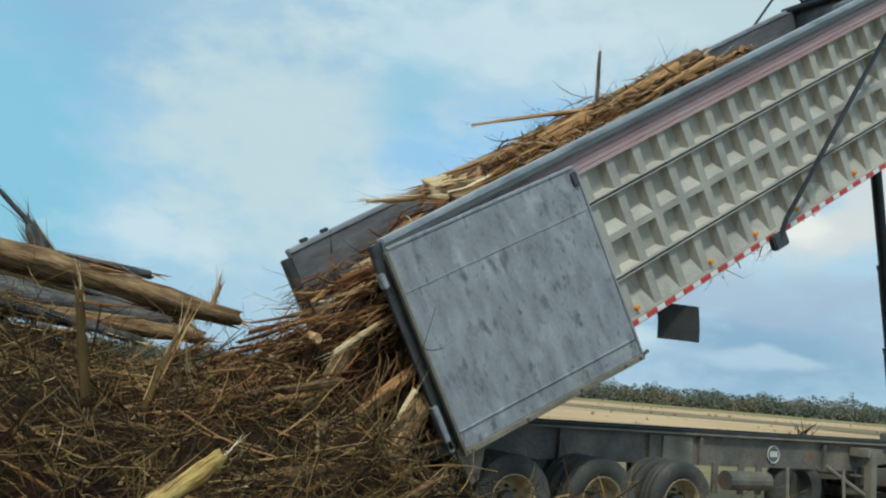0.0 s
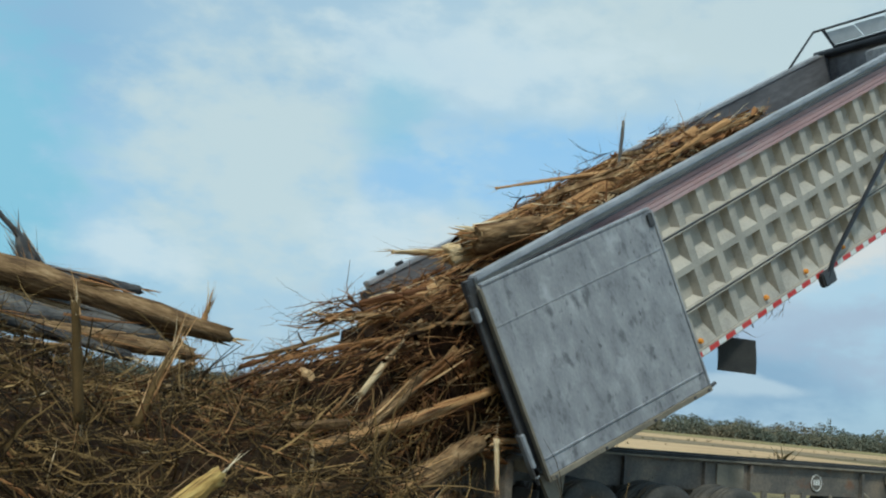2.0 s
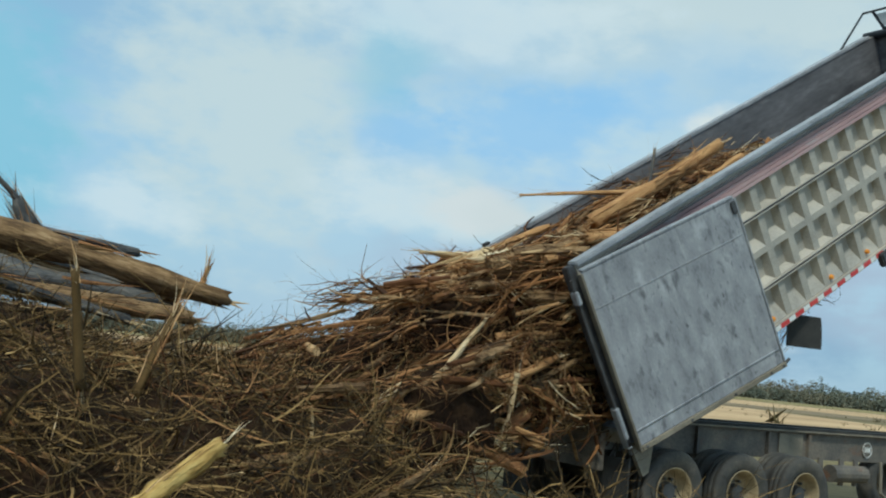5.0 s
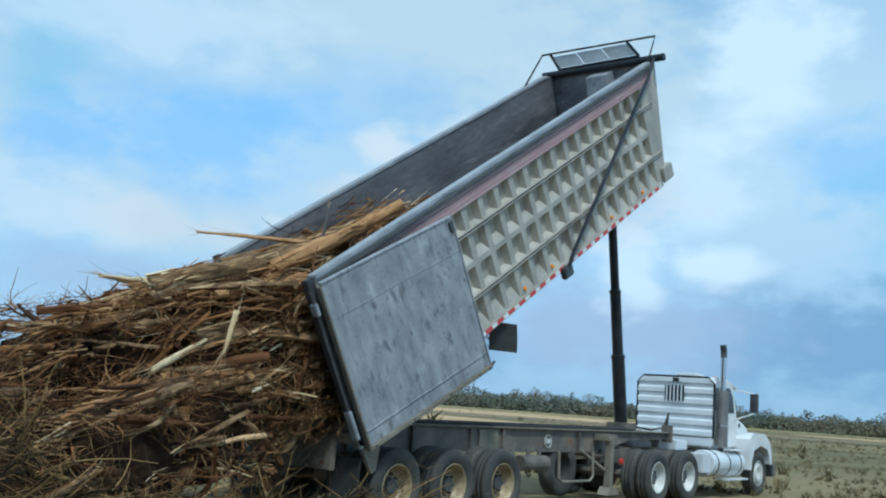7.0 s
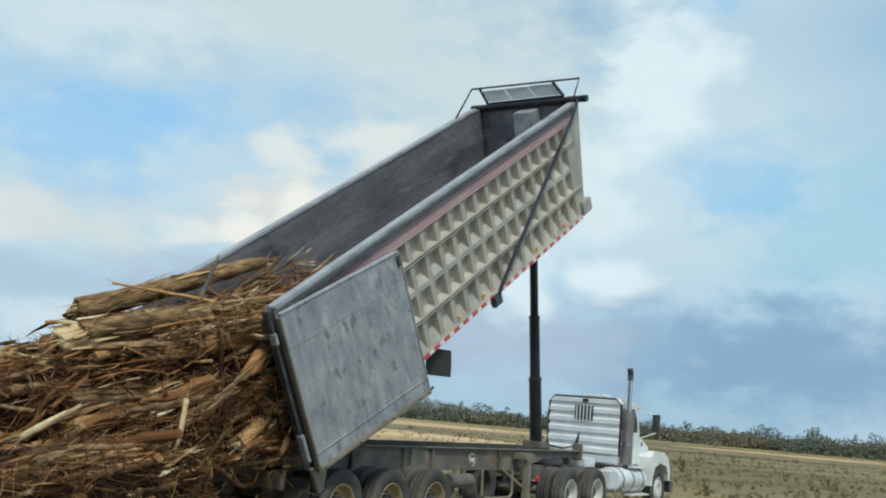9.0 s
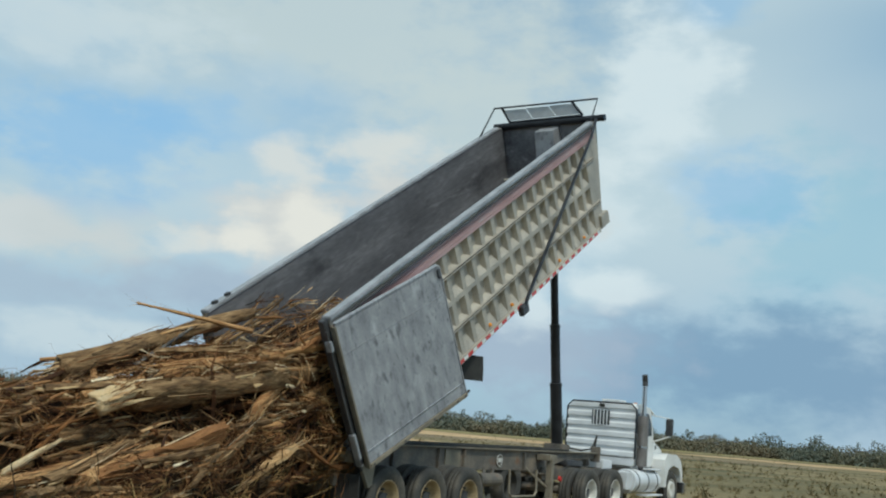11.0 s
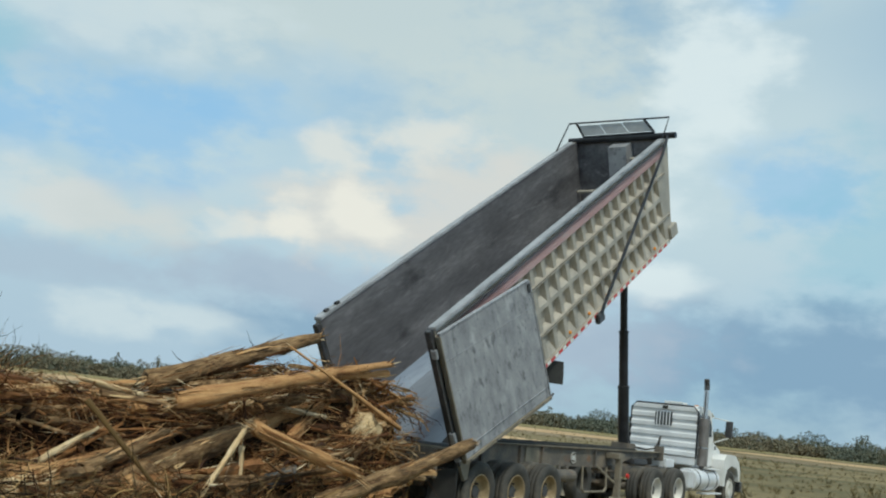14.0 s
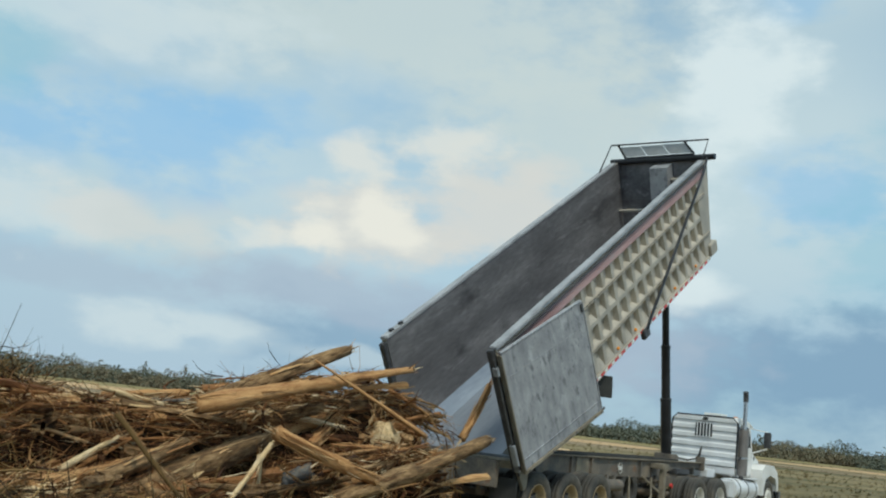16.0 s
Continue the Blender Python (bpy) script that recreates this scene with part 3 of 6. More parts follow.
def make_dump_body(trailer):
    body = part("dump_body", slab(bm_(), 0.02, 9.62, 0.10, WIDTH - 0.10, lambda u: bottom_w(u) - 0.02, lambda u: bottom_w(u) + 0.06), "bed", trailer, "raised steel dump body")
    part("side_wall", side_wall(0.0, 0.115), ["side", "inner"], body, "weathered aluminium side with pressed square pockets")
    part("side_wall", side_wall(WIDTH, WIDTH - 0.115, 0.07), ["side", "inner"], body, "weathered aluminium side with pressed square pockets")
    # corner fillets along the floor
    for a, b in ((0.118, 0.34), (WIDTH - 0.118, WIDTH - 0.34)):
        bm = bm_()
        hull(bm, [(0.04, a, bottom_w(0) + 0.05), (0.04, a, bottom_w(0) + 0.28), (0.04, b, bottom_w(0) + 0.05), (0.04, b, bottom_w(0) + 0.065),
                  (9.6, a, bottom_w(9.6) + 0.05), (9.6, a, bottom_w(9.6) + 0.28), (9.6, b, bottom_w(9.6) + 0.05), (9.6, b, bottom_w(9.6) + 0.065)])
        bmesh.ops.recalc_face_normals(bm, faces=bm.faces[:])
        part("floor_fillet", bm, "bed", body)
    # front wall leaning forward
    bm = bm_()
    hull(bm, [(front_u(0.3) + d, v, 0.30) if k == 0 else (front_u(2.6) + d, v, 2.66) for d in (0.0, 0.06) for v in (0.09, WIDTH - 0.09) for k in (0, 1)])
    part("front_wall", bm, "inner", body)
    bm = bm_()
    hull(bm, [(front_u(w) - d, v, w) for d in (0.42, 0.002) for v in (0.88, 1.34) for w in (0.36, 2.60)])
    part("cylinder_housing", bm, "rail", body, "pale sheet-metal cylinder housing")
    for v0, v1, w in ((0.12, 0.86, 2.24), (1.36, 2.32, 1.52)):
        part("cross_tube", tube(bm_(), [(front_u(w) - 0.2, v0, w), (front_u(w) - 0.2, v1, w)], 0.045, 10), "side", body)
    # faded band below the rail, in three folds, and the rails
    for v, sgn, up in ((0.0, -1, 0.0), (WIDTH, 1, 0.07)):
        a, b = sorted((v + sgn * 0.004, v + sgn * 0.028))
        for k in range(4):
            part("band_fold", slab(bm_(), 0.10, 10.08, a, b, lambda u: top_w(u) - 0.30 + 0.055 * k, lambda u: top_w(u) - 0.252 + 0.055 * k), "pink", body, "faded pinkish-grey painted fold")
        a, b = sorted((v + sgn * 0.034, v - sgn * 0.13))
        bm = slab(bm_(), 0.05, 10.16, a, b, lambda u: top_w(u) - 0.012 + up, lambda u: top_w(u) + 0.055 + up)
        bmesh.ops.bevel(bm, geom=bm.edges[:], offset=0.015, segments=2, affect="EDGES")
        part("top_rail", bm, "rail", body, "bare aluminium top rail")
        a, b = sorted((v + sgn * 0.075, v + sgn * 0.02))
        part("tarp_lip", slab(bm_(), 0.15, 10.1, a, b, lambda u: top_w(u) - 0.075, lambda u: top_w(u) - 0.052), "steel_dark", body)
        for f in (0.245, 0.685):
            for off, tall, out, mat in ((-0.021, 0.013, 0.035, "side"), (0.021, 0.013, 0.035, "side"), (0.0, 0.026, 0.012, "steel_dark")):
                a, b = sorted((v + sgn * 0.002, v + sgn * out))
                lo = lambda u, f=f, off=off, tall=tall: bottom_w(u) + f * (top_w(u) - bottom_w(u)) + off - tall / 2
                part("rub_rail", slab(bm_(), 0.08, 9.9, a, b, lo, lambda u, lo=lo, tall=tall: lo(u) + tall), mat, body)
        a, b = sorted((v + sgn * 0.05, v - sgn * 0.11))
        part("bottom_rail", slab(bm_(), 0.05, 9.62, a, b, lambda u: bottom_w(u) - 0.075, lambda u: bottom_w(u) + 0.012), "side", body)
    # red and white reflective tape along the bottom rail
    for k in range(43):
        u = 2.45 + k * 0.165 - (0.02 if k % 2 else 0.0)
        me = slab(bm_(), u, u + (0.185 if k % 2 else 0.141), -0.054, -0.0505, lambda q: bottom_w(q) - 0.065, lambda q: bottom_w(q) - 0.005)
        part("tape_strip", me, "red" if k % 2 else "white_tape", body, "red reflective tape" if k % 2 else "white reflective tape")
    for u in (2.86, 4.22, 5.12, 6.02, 7.38, 8.74):
        w = bottom_w(u) + 0.10
        bm = bm_()
        lathe(bm, [(-0.045, 0.0001), (-0.04, 0.028), (-0.012, 0.036), (0.0, 0.036)], 12, (u, 0.0, w))
        part("marker_light", bm, "amber", body, "amber side marker light")
    # tarp arm lying across the side
    part("tarp_arm", tube(bm_(), [(5.40, -0.10, 0.20), (5.62, -0.13, 0.42), (9.70, -0.13, 2.44), (10.18, -0.10, 2.72)], 0.034, 8), "cylinder", body, "dark tarp arm slanting over the side")
    bm = bm_()
    box(bm, 5.28, 5.56, -0.13, -0.02, 0.10, 0.30, 0.02)
    part("arm_bracket", bm, "steel_dark", body)
    part("tarp_roll", tube(bm_(), [(10.36, -0.24, 2.70), (10.36, WIDTH + 0.1, 2.72)], 0.075, 14), "cylinder", body, "dark rolled tarp tube")
    # wind screen above the front wall
    frame = part("screen_frame", tube(bm_(), [(10.12, 0.02, 2.66), (10.44, -0.10, 3.12), (10.44, WIDTH + 0.06, 3.15), (9.35, WIDTH - 0.02, 2.72)], 0.022, 8), "cylinder", body, "black tube frame of the wind screen")
    bm = bm_()
    for a, b in (((10.44, 2.30, 3.13), (10.36, 2.12, 2.80)), ((10.44, 0.52, 3.11), (10.36, 0.28, 2.80)), ((10.36, 2.12, 2.80), (10.36, 0.28, 2.80))):
        tube(bm, [a, b], 0.03, 6)
    part("screen_edge", bm, "cylinder", frame)
    bm = bm_()
    for k in range(3):
        a = [2.27 - k * 0.583, 2.27 - (k + 1) * 0.583 + 0.02]
        c = [2.10 - k * 0.60, 2.10 - (k + 1) * 0.60 + 0.02]
        hull(bm, [(10.435, a[0], 3.08), (10.445, a[0], 3.08), (10.435, a[1], 3.07), (10.445, a[1], 3.07), (10.355, c[0], 2.84), (10.365, c[0], 2.84), (10.355, c[1], 2.84), (10.365, c[1], 2.84)])
    bmesh.ops.recalc_face_normals(bm, faces=bm.faces[:])
    part("screen_mesh", bm, "screen", frame, "pale wire mesh panel")
    bm = bm_()
    box(bm, 9.70, 10.16, -0.06, 0.30, 0.32, 0.62, 0.02)
    part("front_bracket", bm, "side", body)
    # rubber flap that hangs plumb below the raised body
    bm = bm_()
    c, s = math.cos(radians(31)), math.sin(radians(31))
    rows = []
    for k in range(7):
        d = k / 6 * 0.46
        x = 3.30 - d * s + 0.05 * math.sin(d * 4)
        z = bottom_w(3.3) - 0.02 - d * c
        rows.append([bm.verts.new((x + du * c, 0.12 - du * 0.25 + dv, z - du * s)) for du, dv in ((0, 0), (0.55, 0), (0.55, 0.014), (0, 0.014))])
    for p, q in zip(rows, rows[1:]):
        for j in range(4):
            bm.faces.new((p[j], p[(j + 1) % 4], q[(j + 1) % 4], q[j]))
    bm.faces.new(rows[0])
    bm.faces.new(rows[-1])
    bmesh.ops.recalc_face_normals(bm, faces=bm.faces[:])
    part("mud_flap", bm, "black", body, "black rubber mud flap")
    # tailgate swung right round against the near side
    swing = math.degrees(math.atan2(-0.39, 2.38))
    gate = part("tailgate", box(bm_(), 0, 2.30, -0.035, 0.0, 0.072, 2.27, 0.006), "gate", body, "scuffed grey steel tailgate swung open")
    gate.matrix_basis = pose(0.03, -0.075, 0, 0, 0, swing)
    for nm, b6, mt in (("gate_edge", (0.0, 2.32, -0.062, 0.03, 0.01, 0.07), "dusty"), ("gate_edge", (-0.03, 0.0, -0.05, 0.05, 0.0, 2.25), "dusty"),
                       ("gate_edge", (2.301, 2.33, -0.045, 0.02, 0.075, 2.26), "gate"), ("gate_edge", (0.0, 2.30, -0.045, 0.03, 2.271, 2.30), "gate")):
        part(nm, box(bm_(), *b6, 0.006), mt, gate)
    part("stiffener", slab(bm_(), 0.01, 2.29, -0.046, -0.0355, lambda u: 0.26, lambda u: 0.275), "gate", gate)
    part("sheet_seam", slab(bm_(), 0.01, 2.29, -0.040, -0.0355, lambda u: 1.80, lambda u: 1.812), "rail", gate, "pale weld seam")
    part("latch", box(bm_(), 2.22, 2.30, -0.06, -0.036, 2.08, 2.24, 0.012), "steel_dark", gate)
    part("latch_pin", tube(bm_(), [(2.31, -0.03, 0.05), (2.40, -0.03, 0.07)], 0.022, 8), "steel_dark", gate)
    for u in (0.06, 0.75, 1.45, 2.05, 2.26):
        part("bolt", lathe(bm_(), [(-0.075, 0.0001), (-0.075, 0.016), (-0.062, 0.018)], 8, (u, 0, 0.042)), "steel_dark", gate)
    # hinge column and lugs on the rear post
    for v, nm in ((0.06, "rear_post"), (WIDTH - 0.06, "rear_post")):
        bm = box(bm_(), -0.07, 0.045, v - 0.055, v + 0.055, 0.10, 2.36, 0.012)
        part(nm, bm, "steel_dark", body)
    for w0, w1 in ((0.12, 0.62), (1.92, 2.08), (0.10, 0.24)):
        part("hinge_lug", box(bm_(), -0.135, -0.072, -0.08, 0.03, w0, w1, 0.012), "rail", body, "pale bare-metal hinge lug")
    part("hinge_pin", tube(bm_(), [(-0.10, -0.03, 0.02), (-0.10, -0.03, 2.22)], 0.022, 8), "steel_dark", body)
    for v in (0.05, 2.20):
        bm = prism(bm_(), [(-0.02, 0.06), (0.42, 0.06), (0.10, -0.34), (0.0, -0.34)], v - 0.03, v + 0.03)
        part("pivot_bracket", bm, "dusty", body, "dusty pointed pivot bracket")
    part("rear_sill", box(bm_(), -0.05, 0.04, 0.12, WIDTH - 0.12, 0.10, 0.27, 0.01), "dusty", body)
    for k in range(20):
        u = 0.4 + k * 0.48
        part("floor_crossmember", box(bm_(), u, u + 0.07, 0.12, WIDTH - 0.12, bottom_w(u) - 0.13, bottom_w(u) - 0.022), "chassis", body)
    # knuckles on the far rail at the rear
    for u in (0.25, 0.55):
        part("rail_knuckle", box(bm_(), u, u + 0.10, WIDTH - 0.10, WIDTH - 0.02, top_w(u) + 0.126, top_w(u) + 0.17, 0.01), "steel_dark", body)
    return body


def make_wheel(name, parent, x, y, rim, outer=-1, dual=True, radius=0.51, dish=0.16):
    """A wheel on its hub: tyre, or a pair of tyres, rim with hand holes, hub. y is the outer tyre's middle."""
    wheel = part(name, lathe(bm_(), [(-0.03 * 1, 0.0001), (-0.03, 0.10), (0.03, 0.115), (0.16, 0.12), (0.16, 0.0001)] if outer < 0 else [(0.03, 0.0001), (0.03, 0.10), (-0.03, 0.115), (-0.16, 0.12), (-0.16, 0.0001)], 16), "steel_dark", parent)
    wheel.matrix_basis = pose(x, y, 0.51)
    for k in range(2 if dual else 1):
        o = -outer * 0.33 * k
        prof = [(-0.105, 0.30), (-0.13, 0.345), (-0.14, 0.42), (-0.125, 0.475), (-0.10, 0.502), (-0.05, radius), (-0.045, radius - 0.012), (-0.03, radius - 0.012), (-0.025, radius), (0.025, radius), (0.03, radius - 0.012), (0.045, radius - 0.012), (0.05, radius), (0.10, 0.502), (0.125, 0.475), (0.14, 0.42), (0.13, 0.345), (0.105, 0.30)]
        part("tyre", lathe(bm_(), [(y_ + o, r) for y_, r in prof], 36), "tyre", wheel, smooth=True)
    s = outer
    bm = lathe(bm_(), [(s * 0.115, 0.302), (s * 0.125, 0.292), (s * 0.09, 0.275), (s * 0.02, 0.262), (-s * dish * 0.3, 0.24), (-s * dish * 0.45, 0.20), (-s * dish * 0.3, 0.12), (-s * dish * 0.2, 0.02)], 30)
    part("rim", bm, rim, wheel, smooth=True)
    for k in range(8):
        a = k * math.pi / 4
        part("wheel_nut", tube(bm_(), [(0.155 * math.cos(a), -s * 0.055, 0.155 * math.sin(a)), (0.155 * math.cos(a), s * 0.005, 0.155 * math.sin(a))], 0.018, 6), "steel_dark", wheel)
    return wheel


WHEELS = []


def make_trailer():
    trailer = empty("dump_trailer")
    tagged(trailer, "long dump trailer with raised aluminium body and open tailgate", "trailer")
    body = make_dump_body(trailer)
    for y in (0.86, 1.50):
        out = [(-0.15, 0.90), (-0.15, 1.28), (10.55, 1.33), (10.55, 1.20), (9.0, 1.17), (7.85, 0.98), (7.5, 0.92)]
        rail = part("frame_rail", prism(bm_(), out, y, y + 0.08), "chassis", trailer, "dusty dark steel frame rail")
        part("rail_flange", hull(bm_(), [(x, yy, z + (0.0047 * (x + 0.15))) for x in (-0.15, 10.55) for yy in (y - 0.07, y + 0.15) for z in (1.283, 1.305)]), "dusty", rail)
        for x in (0.5, 1.9, 3.35, 4.25, 6.75):
            part("web_stiffener", box(bm_(), x, x + 0.05, y - 0.06, y - 0.002, 0.92, 1.279), "chassis", rail)
        part("pale_plate", box(bm_(), 3.62, 4.15, y - 0.025, y - 0.002, 0.91, 1.27, 0.004), "dusty", rail, "dusty tan web plate")
    part("rear_crossmember", box(bm_(), -0.25, -0.152, 0.35, 2.1, 0.70, 1.16, 0.01), "chassis", trailer)
    for x in (1.3, 2.6, 4.6, 5.6, 8.2, 10.3):
        part("crossmember", box(bm_(), x, x + 0.12, 0.942, 1.498, 1.02, 1.24), "chassis", trailer)
    # timber or rubber cushion strip on the rails, uneven with dirt
    for y in (0.83, 1.47):
        part("rail_cushion", hull(bm_(), [(x, yy, z + (0.0047 * (x + 0.15))) for x in (0.3, 9.0) for yy in (y, y + 0.13) for z in (1.307, 1.345)]), "black", trailer)
    # round badge with three letters on the rail
    badge = part("badge", lathe(bm_(), [(-0.016, 0.0001), (-0.016, 0.118), (0.0, 0.125)], 24, (5.72, 0.858, 1.10)), "chassis", trailer, "round maker's plate")
    ring = bm_()
    n = 24
    for k in range(n):
        a, b = 2 * math.pi * k / n, 2 * math.pi * (k + 1) / n
        tube(ring, [(5.72 + 0.115 * math.cos(a), 0.840, 1.10 + 0.115 * math.sin(a)), (5.72 + 0.115 * math.cos(b), 0.840, 1.10 + 0.115 * math.sin(b))], 0.006, 5)
    part("badge_ring", ring, "white_tape", badge)
    for k in range(3):
        part("badge_mark", box(bm_(), 5.652 + k * 0.052, 5.684 + k * 0.052, 0.836, 0.8415, 1.065, 1.145), "white_tape", badge)
    # axles, wheels, hangers
    for x in (0.74, 1.97, 3.21):
        part("axle", tube(bm_(), [(x, 0.15, 0.51), (x, 2.29, 0.51)], 0.065, 10), "chassis", trailer)
        for y, s in ((0.16, -1), (2.28, 1)):
            WHEELS.append(make_wheel("wheel", trailer, x, y, "rim", s))
    for x in (0.1, 1.36, 2.59, 3.85):
        for y in (0.80, 1.56):
            part("spring_hanger", prism(bm_(), [(x - 0.12, 0.92), (x + 0.12, 0.92), (x + 0.06, 0.52), (x - 0.06, 0.52)], y, y + 0.10), "chassis", trailer)
    for y in (0.02, 1.88):
        part("rear_flap", box(bm_(), -0.06, -0.04, y, y + 0.55, 0.16, 0.88), "black", trailer, "black rear mud flap")
    # landing legs, their brace and the tool guard
    for y in (0.50, 1.80):
        leg = part("landing_leg", box(bm_(), 7.42, 7.56, y, y + 0.13, 0.30, 1.22, 0.01), "dusty", trailer, "dusty tan landing leg")
        part("foot", prism(bm_(), [(7.28, 0.16), (7.72, 0.16), (7.62, 0.30), (7.38, 0.30)], y - 0.05, y + 0.18), "dusty", leg)
        part("leg_head", box(bm_(), 7.36, 7.72, y + 0.02, y + 0.34, 1.14, 1.27, 0.01), "dusty", leg)
    part("leg_brace", tube(bm_(), [(7.42, 0.6, 0.60), (6.85, 0.86, 0.98)], 0.03, 6), "dusty", trailer)
    part("leg_shaft", tube(bm_(), [(7.49, 0.63, 0.85), (7.49, 1.80, 0.85)], 0.03, 8), "chassis", trailer)
    part("guard_loop", tube(bm_(), [(5.75, 0.62, 0.95), (5.75, 0.60, 0.48), (5.85, 0.60, 0.42), (6.85, 0.60, 0.42), (6.95, 0.60, 0.50), (6.95, 0.62, 0.95)], 0.026, 8), "dusty", trailer, "bent tube guard")
    part("spare_tyre", lathe(bm_(), [(-0.11, 0.28), (-0.14, 0.40), (-0.1, 0.50), (0.1, 0.50), (0.14, 0.40), (0.11, 0.28), (-0.11, 0.28)], 28, (6.35, 1.0, 0.62)), "tyre", trailer, smooth=True)
    part("air_tank", tube(bm_(), [(4.65, 0.72, 0.74), (5.45, 0.72, 0.74)], 0.13, 14), "chassis", trailer, smooth=False)
    for x in (4.5, 5.0, 5.35):
        part("hanging_strap", box(bm_(), x, x + 0.10, 0.80, 0.83, 0.55, 0.95), "chassis", trailer)
    part("tail_light", lathe(bm_(), [(-0.02, 0.0001), (-0.018, 0.05), (0.03, 0.055)], 12, (7.80, 0.46, 0.78)), "red", trailer, "red side light")
    # hydraulic cylinder in three stages
    base, tip = Vector((9.18, 1.22, 1.30)), Vector((8.30, 1.22, 5.95))
    way = (tip - base)
    ram = part("hydraulic_ram", tube(bm_(), [base, base + way * 0.335], 0.135, 20), "cylinder", trailer, "tall black telescopic hydraulic ram")
    for a, b, r in ((0.335, 0.62, 0.112), (0.62, 1.0, 0.09)):
        part("ram_stage", tube(bm_(), [base + way * a, base + way * b], r, 20), "cylinder", ram)
        part("ram_collar", tube(bm_(), [base + way * (a - 0.012), base + way * (a + 0.004)], r + 0.032, 20), "cylinder", ram)
    part("ram_cradle", box(bm_(), 8.95, 9.42, 1.0, 1.46, 1.24, 1.50, 0.02), "chassis", trailer)
    part("hose", tube(bm_(), [(9.6, 1.3, 1.36), (9.9, 1.25, 1.42), (10.3, 1.1, 1.38), (10.6, 0.95, 1.45), (10.72, 0.9, 1.75), (10.75, 0.95, 1.45), (10.9, 1.0, 1.2)], 0.022, 6), "black", trailer)
    part("gladhand_post", box(bm_(), 10.556, 10.63, 0.74, 0.98, 1.14, 1.50, 0.01), "chassis", trailer)
    return trailer, body


def make_tractor():
    tractor = empty("tractor_truck")
    tagged(tractor, "white day-cab tractor truck with ribbed aluminium headboard", "truck")
    for y in (0.80, 1.56):
        part("frame_rail", box(bm_(), 7.6, 15.1, y, y + 0.08, 0.72, 0.98), "chassis", tractor)
    for x in (8.48, 9.87):
        part("axle", tube(bm_(), [(x, 0.15, 0.51), (x, 2.29, 0.51)], 0.09, 10), "chassis", tractor)
        for y, s in ((0.13, -1), (2.31, 1)):
            WHEELS.append(make_wheel("drive_wheel", tractor, x, y, "rim_white", s))
    part("axle", tube(bm_(), [(14.09, 0.3, 0.51), (14.09, 2.14, 0.51)], 0.07, 10), "chassis", tractor)
    for y, s in ((0.24, -1), (2.20, 1)):
        WHEELS.append(make_wheel("steer_wheel", tractor, 14.09, y, "rim_white", s, False, dish=-0.35))
    part("fifth_wheel", box(bm_(), 8.75, 9.65, 0.75, 1.69, 1.02, 1.16, 0.03), "steel_dark", tractor)
    part("deck_box", box(bm_(), 10.75, 11.35, 0.72, 1.72, 0.985, 1.20, 0.02), "alu", tractor)
    # headboard: frame, ribs, barred window
    hb = empty("headboard", pose(11.80, 0, 0), tractor)
    y0, y1, z0, z1 = 0.32, 2.20, 1.27, 2.62
    c = 0.14
    outline = [(y0, z0), (y0, z1 - c), (y0 + c, z1), (y1 - c, z1), (y1, z1 - c), (y1, z0)]
    part("headboard_frame", tube(bm_(), [(0.0, y, z) for y, z in outline], 0.028, 8), "cylinder", hb, "black tube frame")
    bm = bm_()
    prof = []
    k = 0
    z = z0 + 0.02
    sections = []
    while z < z1 - 0.02:
        for dz, dx in ((0.0, 0.0), (0.03, -0.035), (0.125, -0.035), (0.16, 0.0)):
            if z + dz < z1 - 0.01:
                sections.append((dx, z + dz))
        z += 0.235
    sections.append((0.0, z1 - 0.01))
    rows = []
    for dx, zz in sections:
        inset = max(0.0, zz - (z1 - c))
        rows.append((bm.verts.new((dx, y0 + 0.02 + inset, zz)), bm.verts.new((dx, y1 - 0.02 - inset, zz)), bm.verts.new((0.03, y0 + 0.02 + inset, zz)), bm.verts.new((0.03, y1 - 0.02 - inset, zz))))
    for a, b in zip(rows, rows[1:]):
        bm.faces.new((a[0], a[1], b[1], b[0]))
        bm.faces.new((a[2], b[2], b[3], a[3]))
        bm.faces.new((a[0], b[0], b[2], a[2]))
        bm.faces.new((a[1], a[3], b[3], b[1]))
    bmesh.ops.recalc_face_normals(bm, faces=bm.faces[:])
    part("ribbed_sheet", bm, "alu", hb, "ribbed bright aluminium sheet")
    win = part("rear_window", box(bm_(), -0.052, -0.037, 1.02, 1.50, 2.06, 2.42, 0.006), "glass_dark", hb, "dark window behind bars")
    for k in range(5):
        part("window_bar", box(bm_(), -0.075, -0.053, 1.07 + k * 0.09, 1.095 + k * 0.09, 2.03, 2.45), "alu", win)
    part("work_lamp", box(bm_(), -0.085, -0.03, 1.16, 1.30, 2.50, 2.585, 0.01), "black", hb, "small black work lamp")
    part("lower_sheet", box(bm_(), -0.02, 0.0, 0.34, 2.18, 1.10, 1.265, 0.004), "alu", hb)
    # cab
    cab = empty("cab", pose(0, 0, 0), tractor)
    bm = bm_()
    out = [(11.95, 1.05), (11.95, 2.52), (12.25, 2.66), (12.95, 2.64), (13.15, 2.52), (13.42, 1.88), (13.50, 1.05)]
    prism(bm, out, 0.42, 2.02)
    bmesh.ops.bevel(bm, geom=bm.edges[:], offset=0.05, segments=2, affect="EDGES")
    part("cab_shell", bm, "white", cab, "white painted cab")
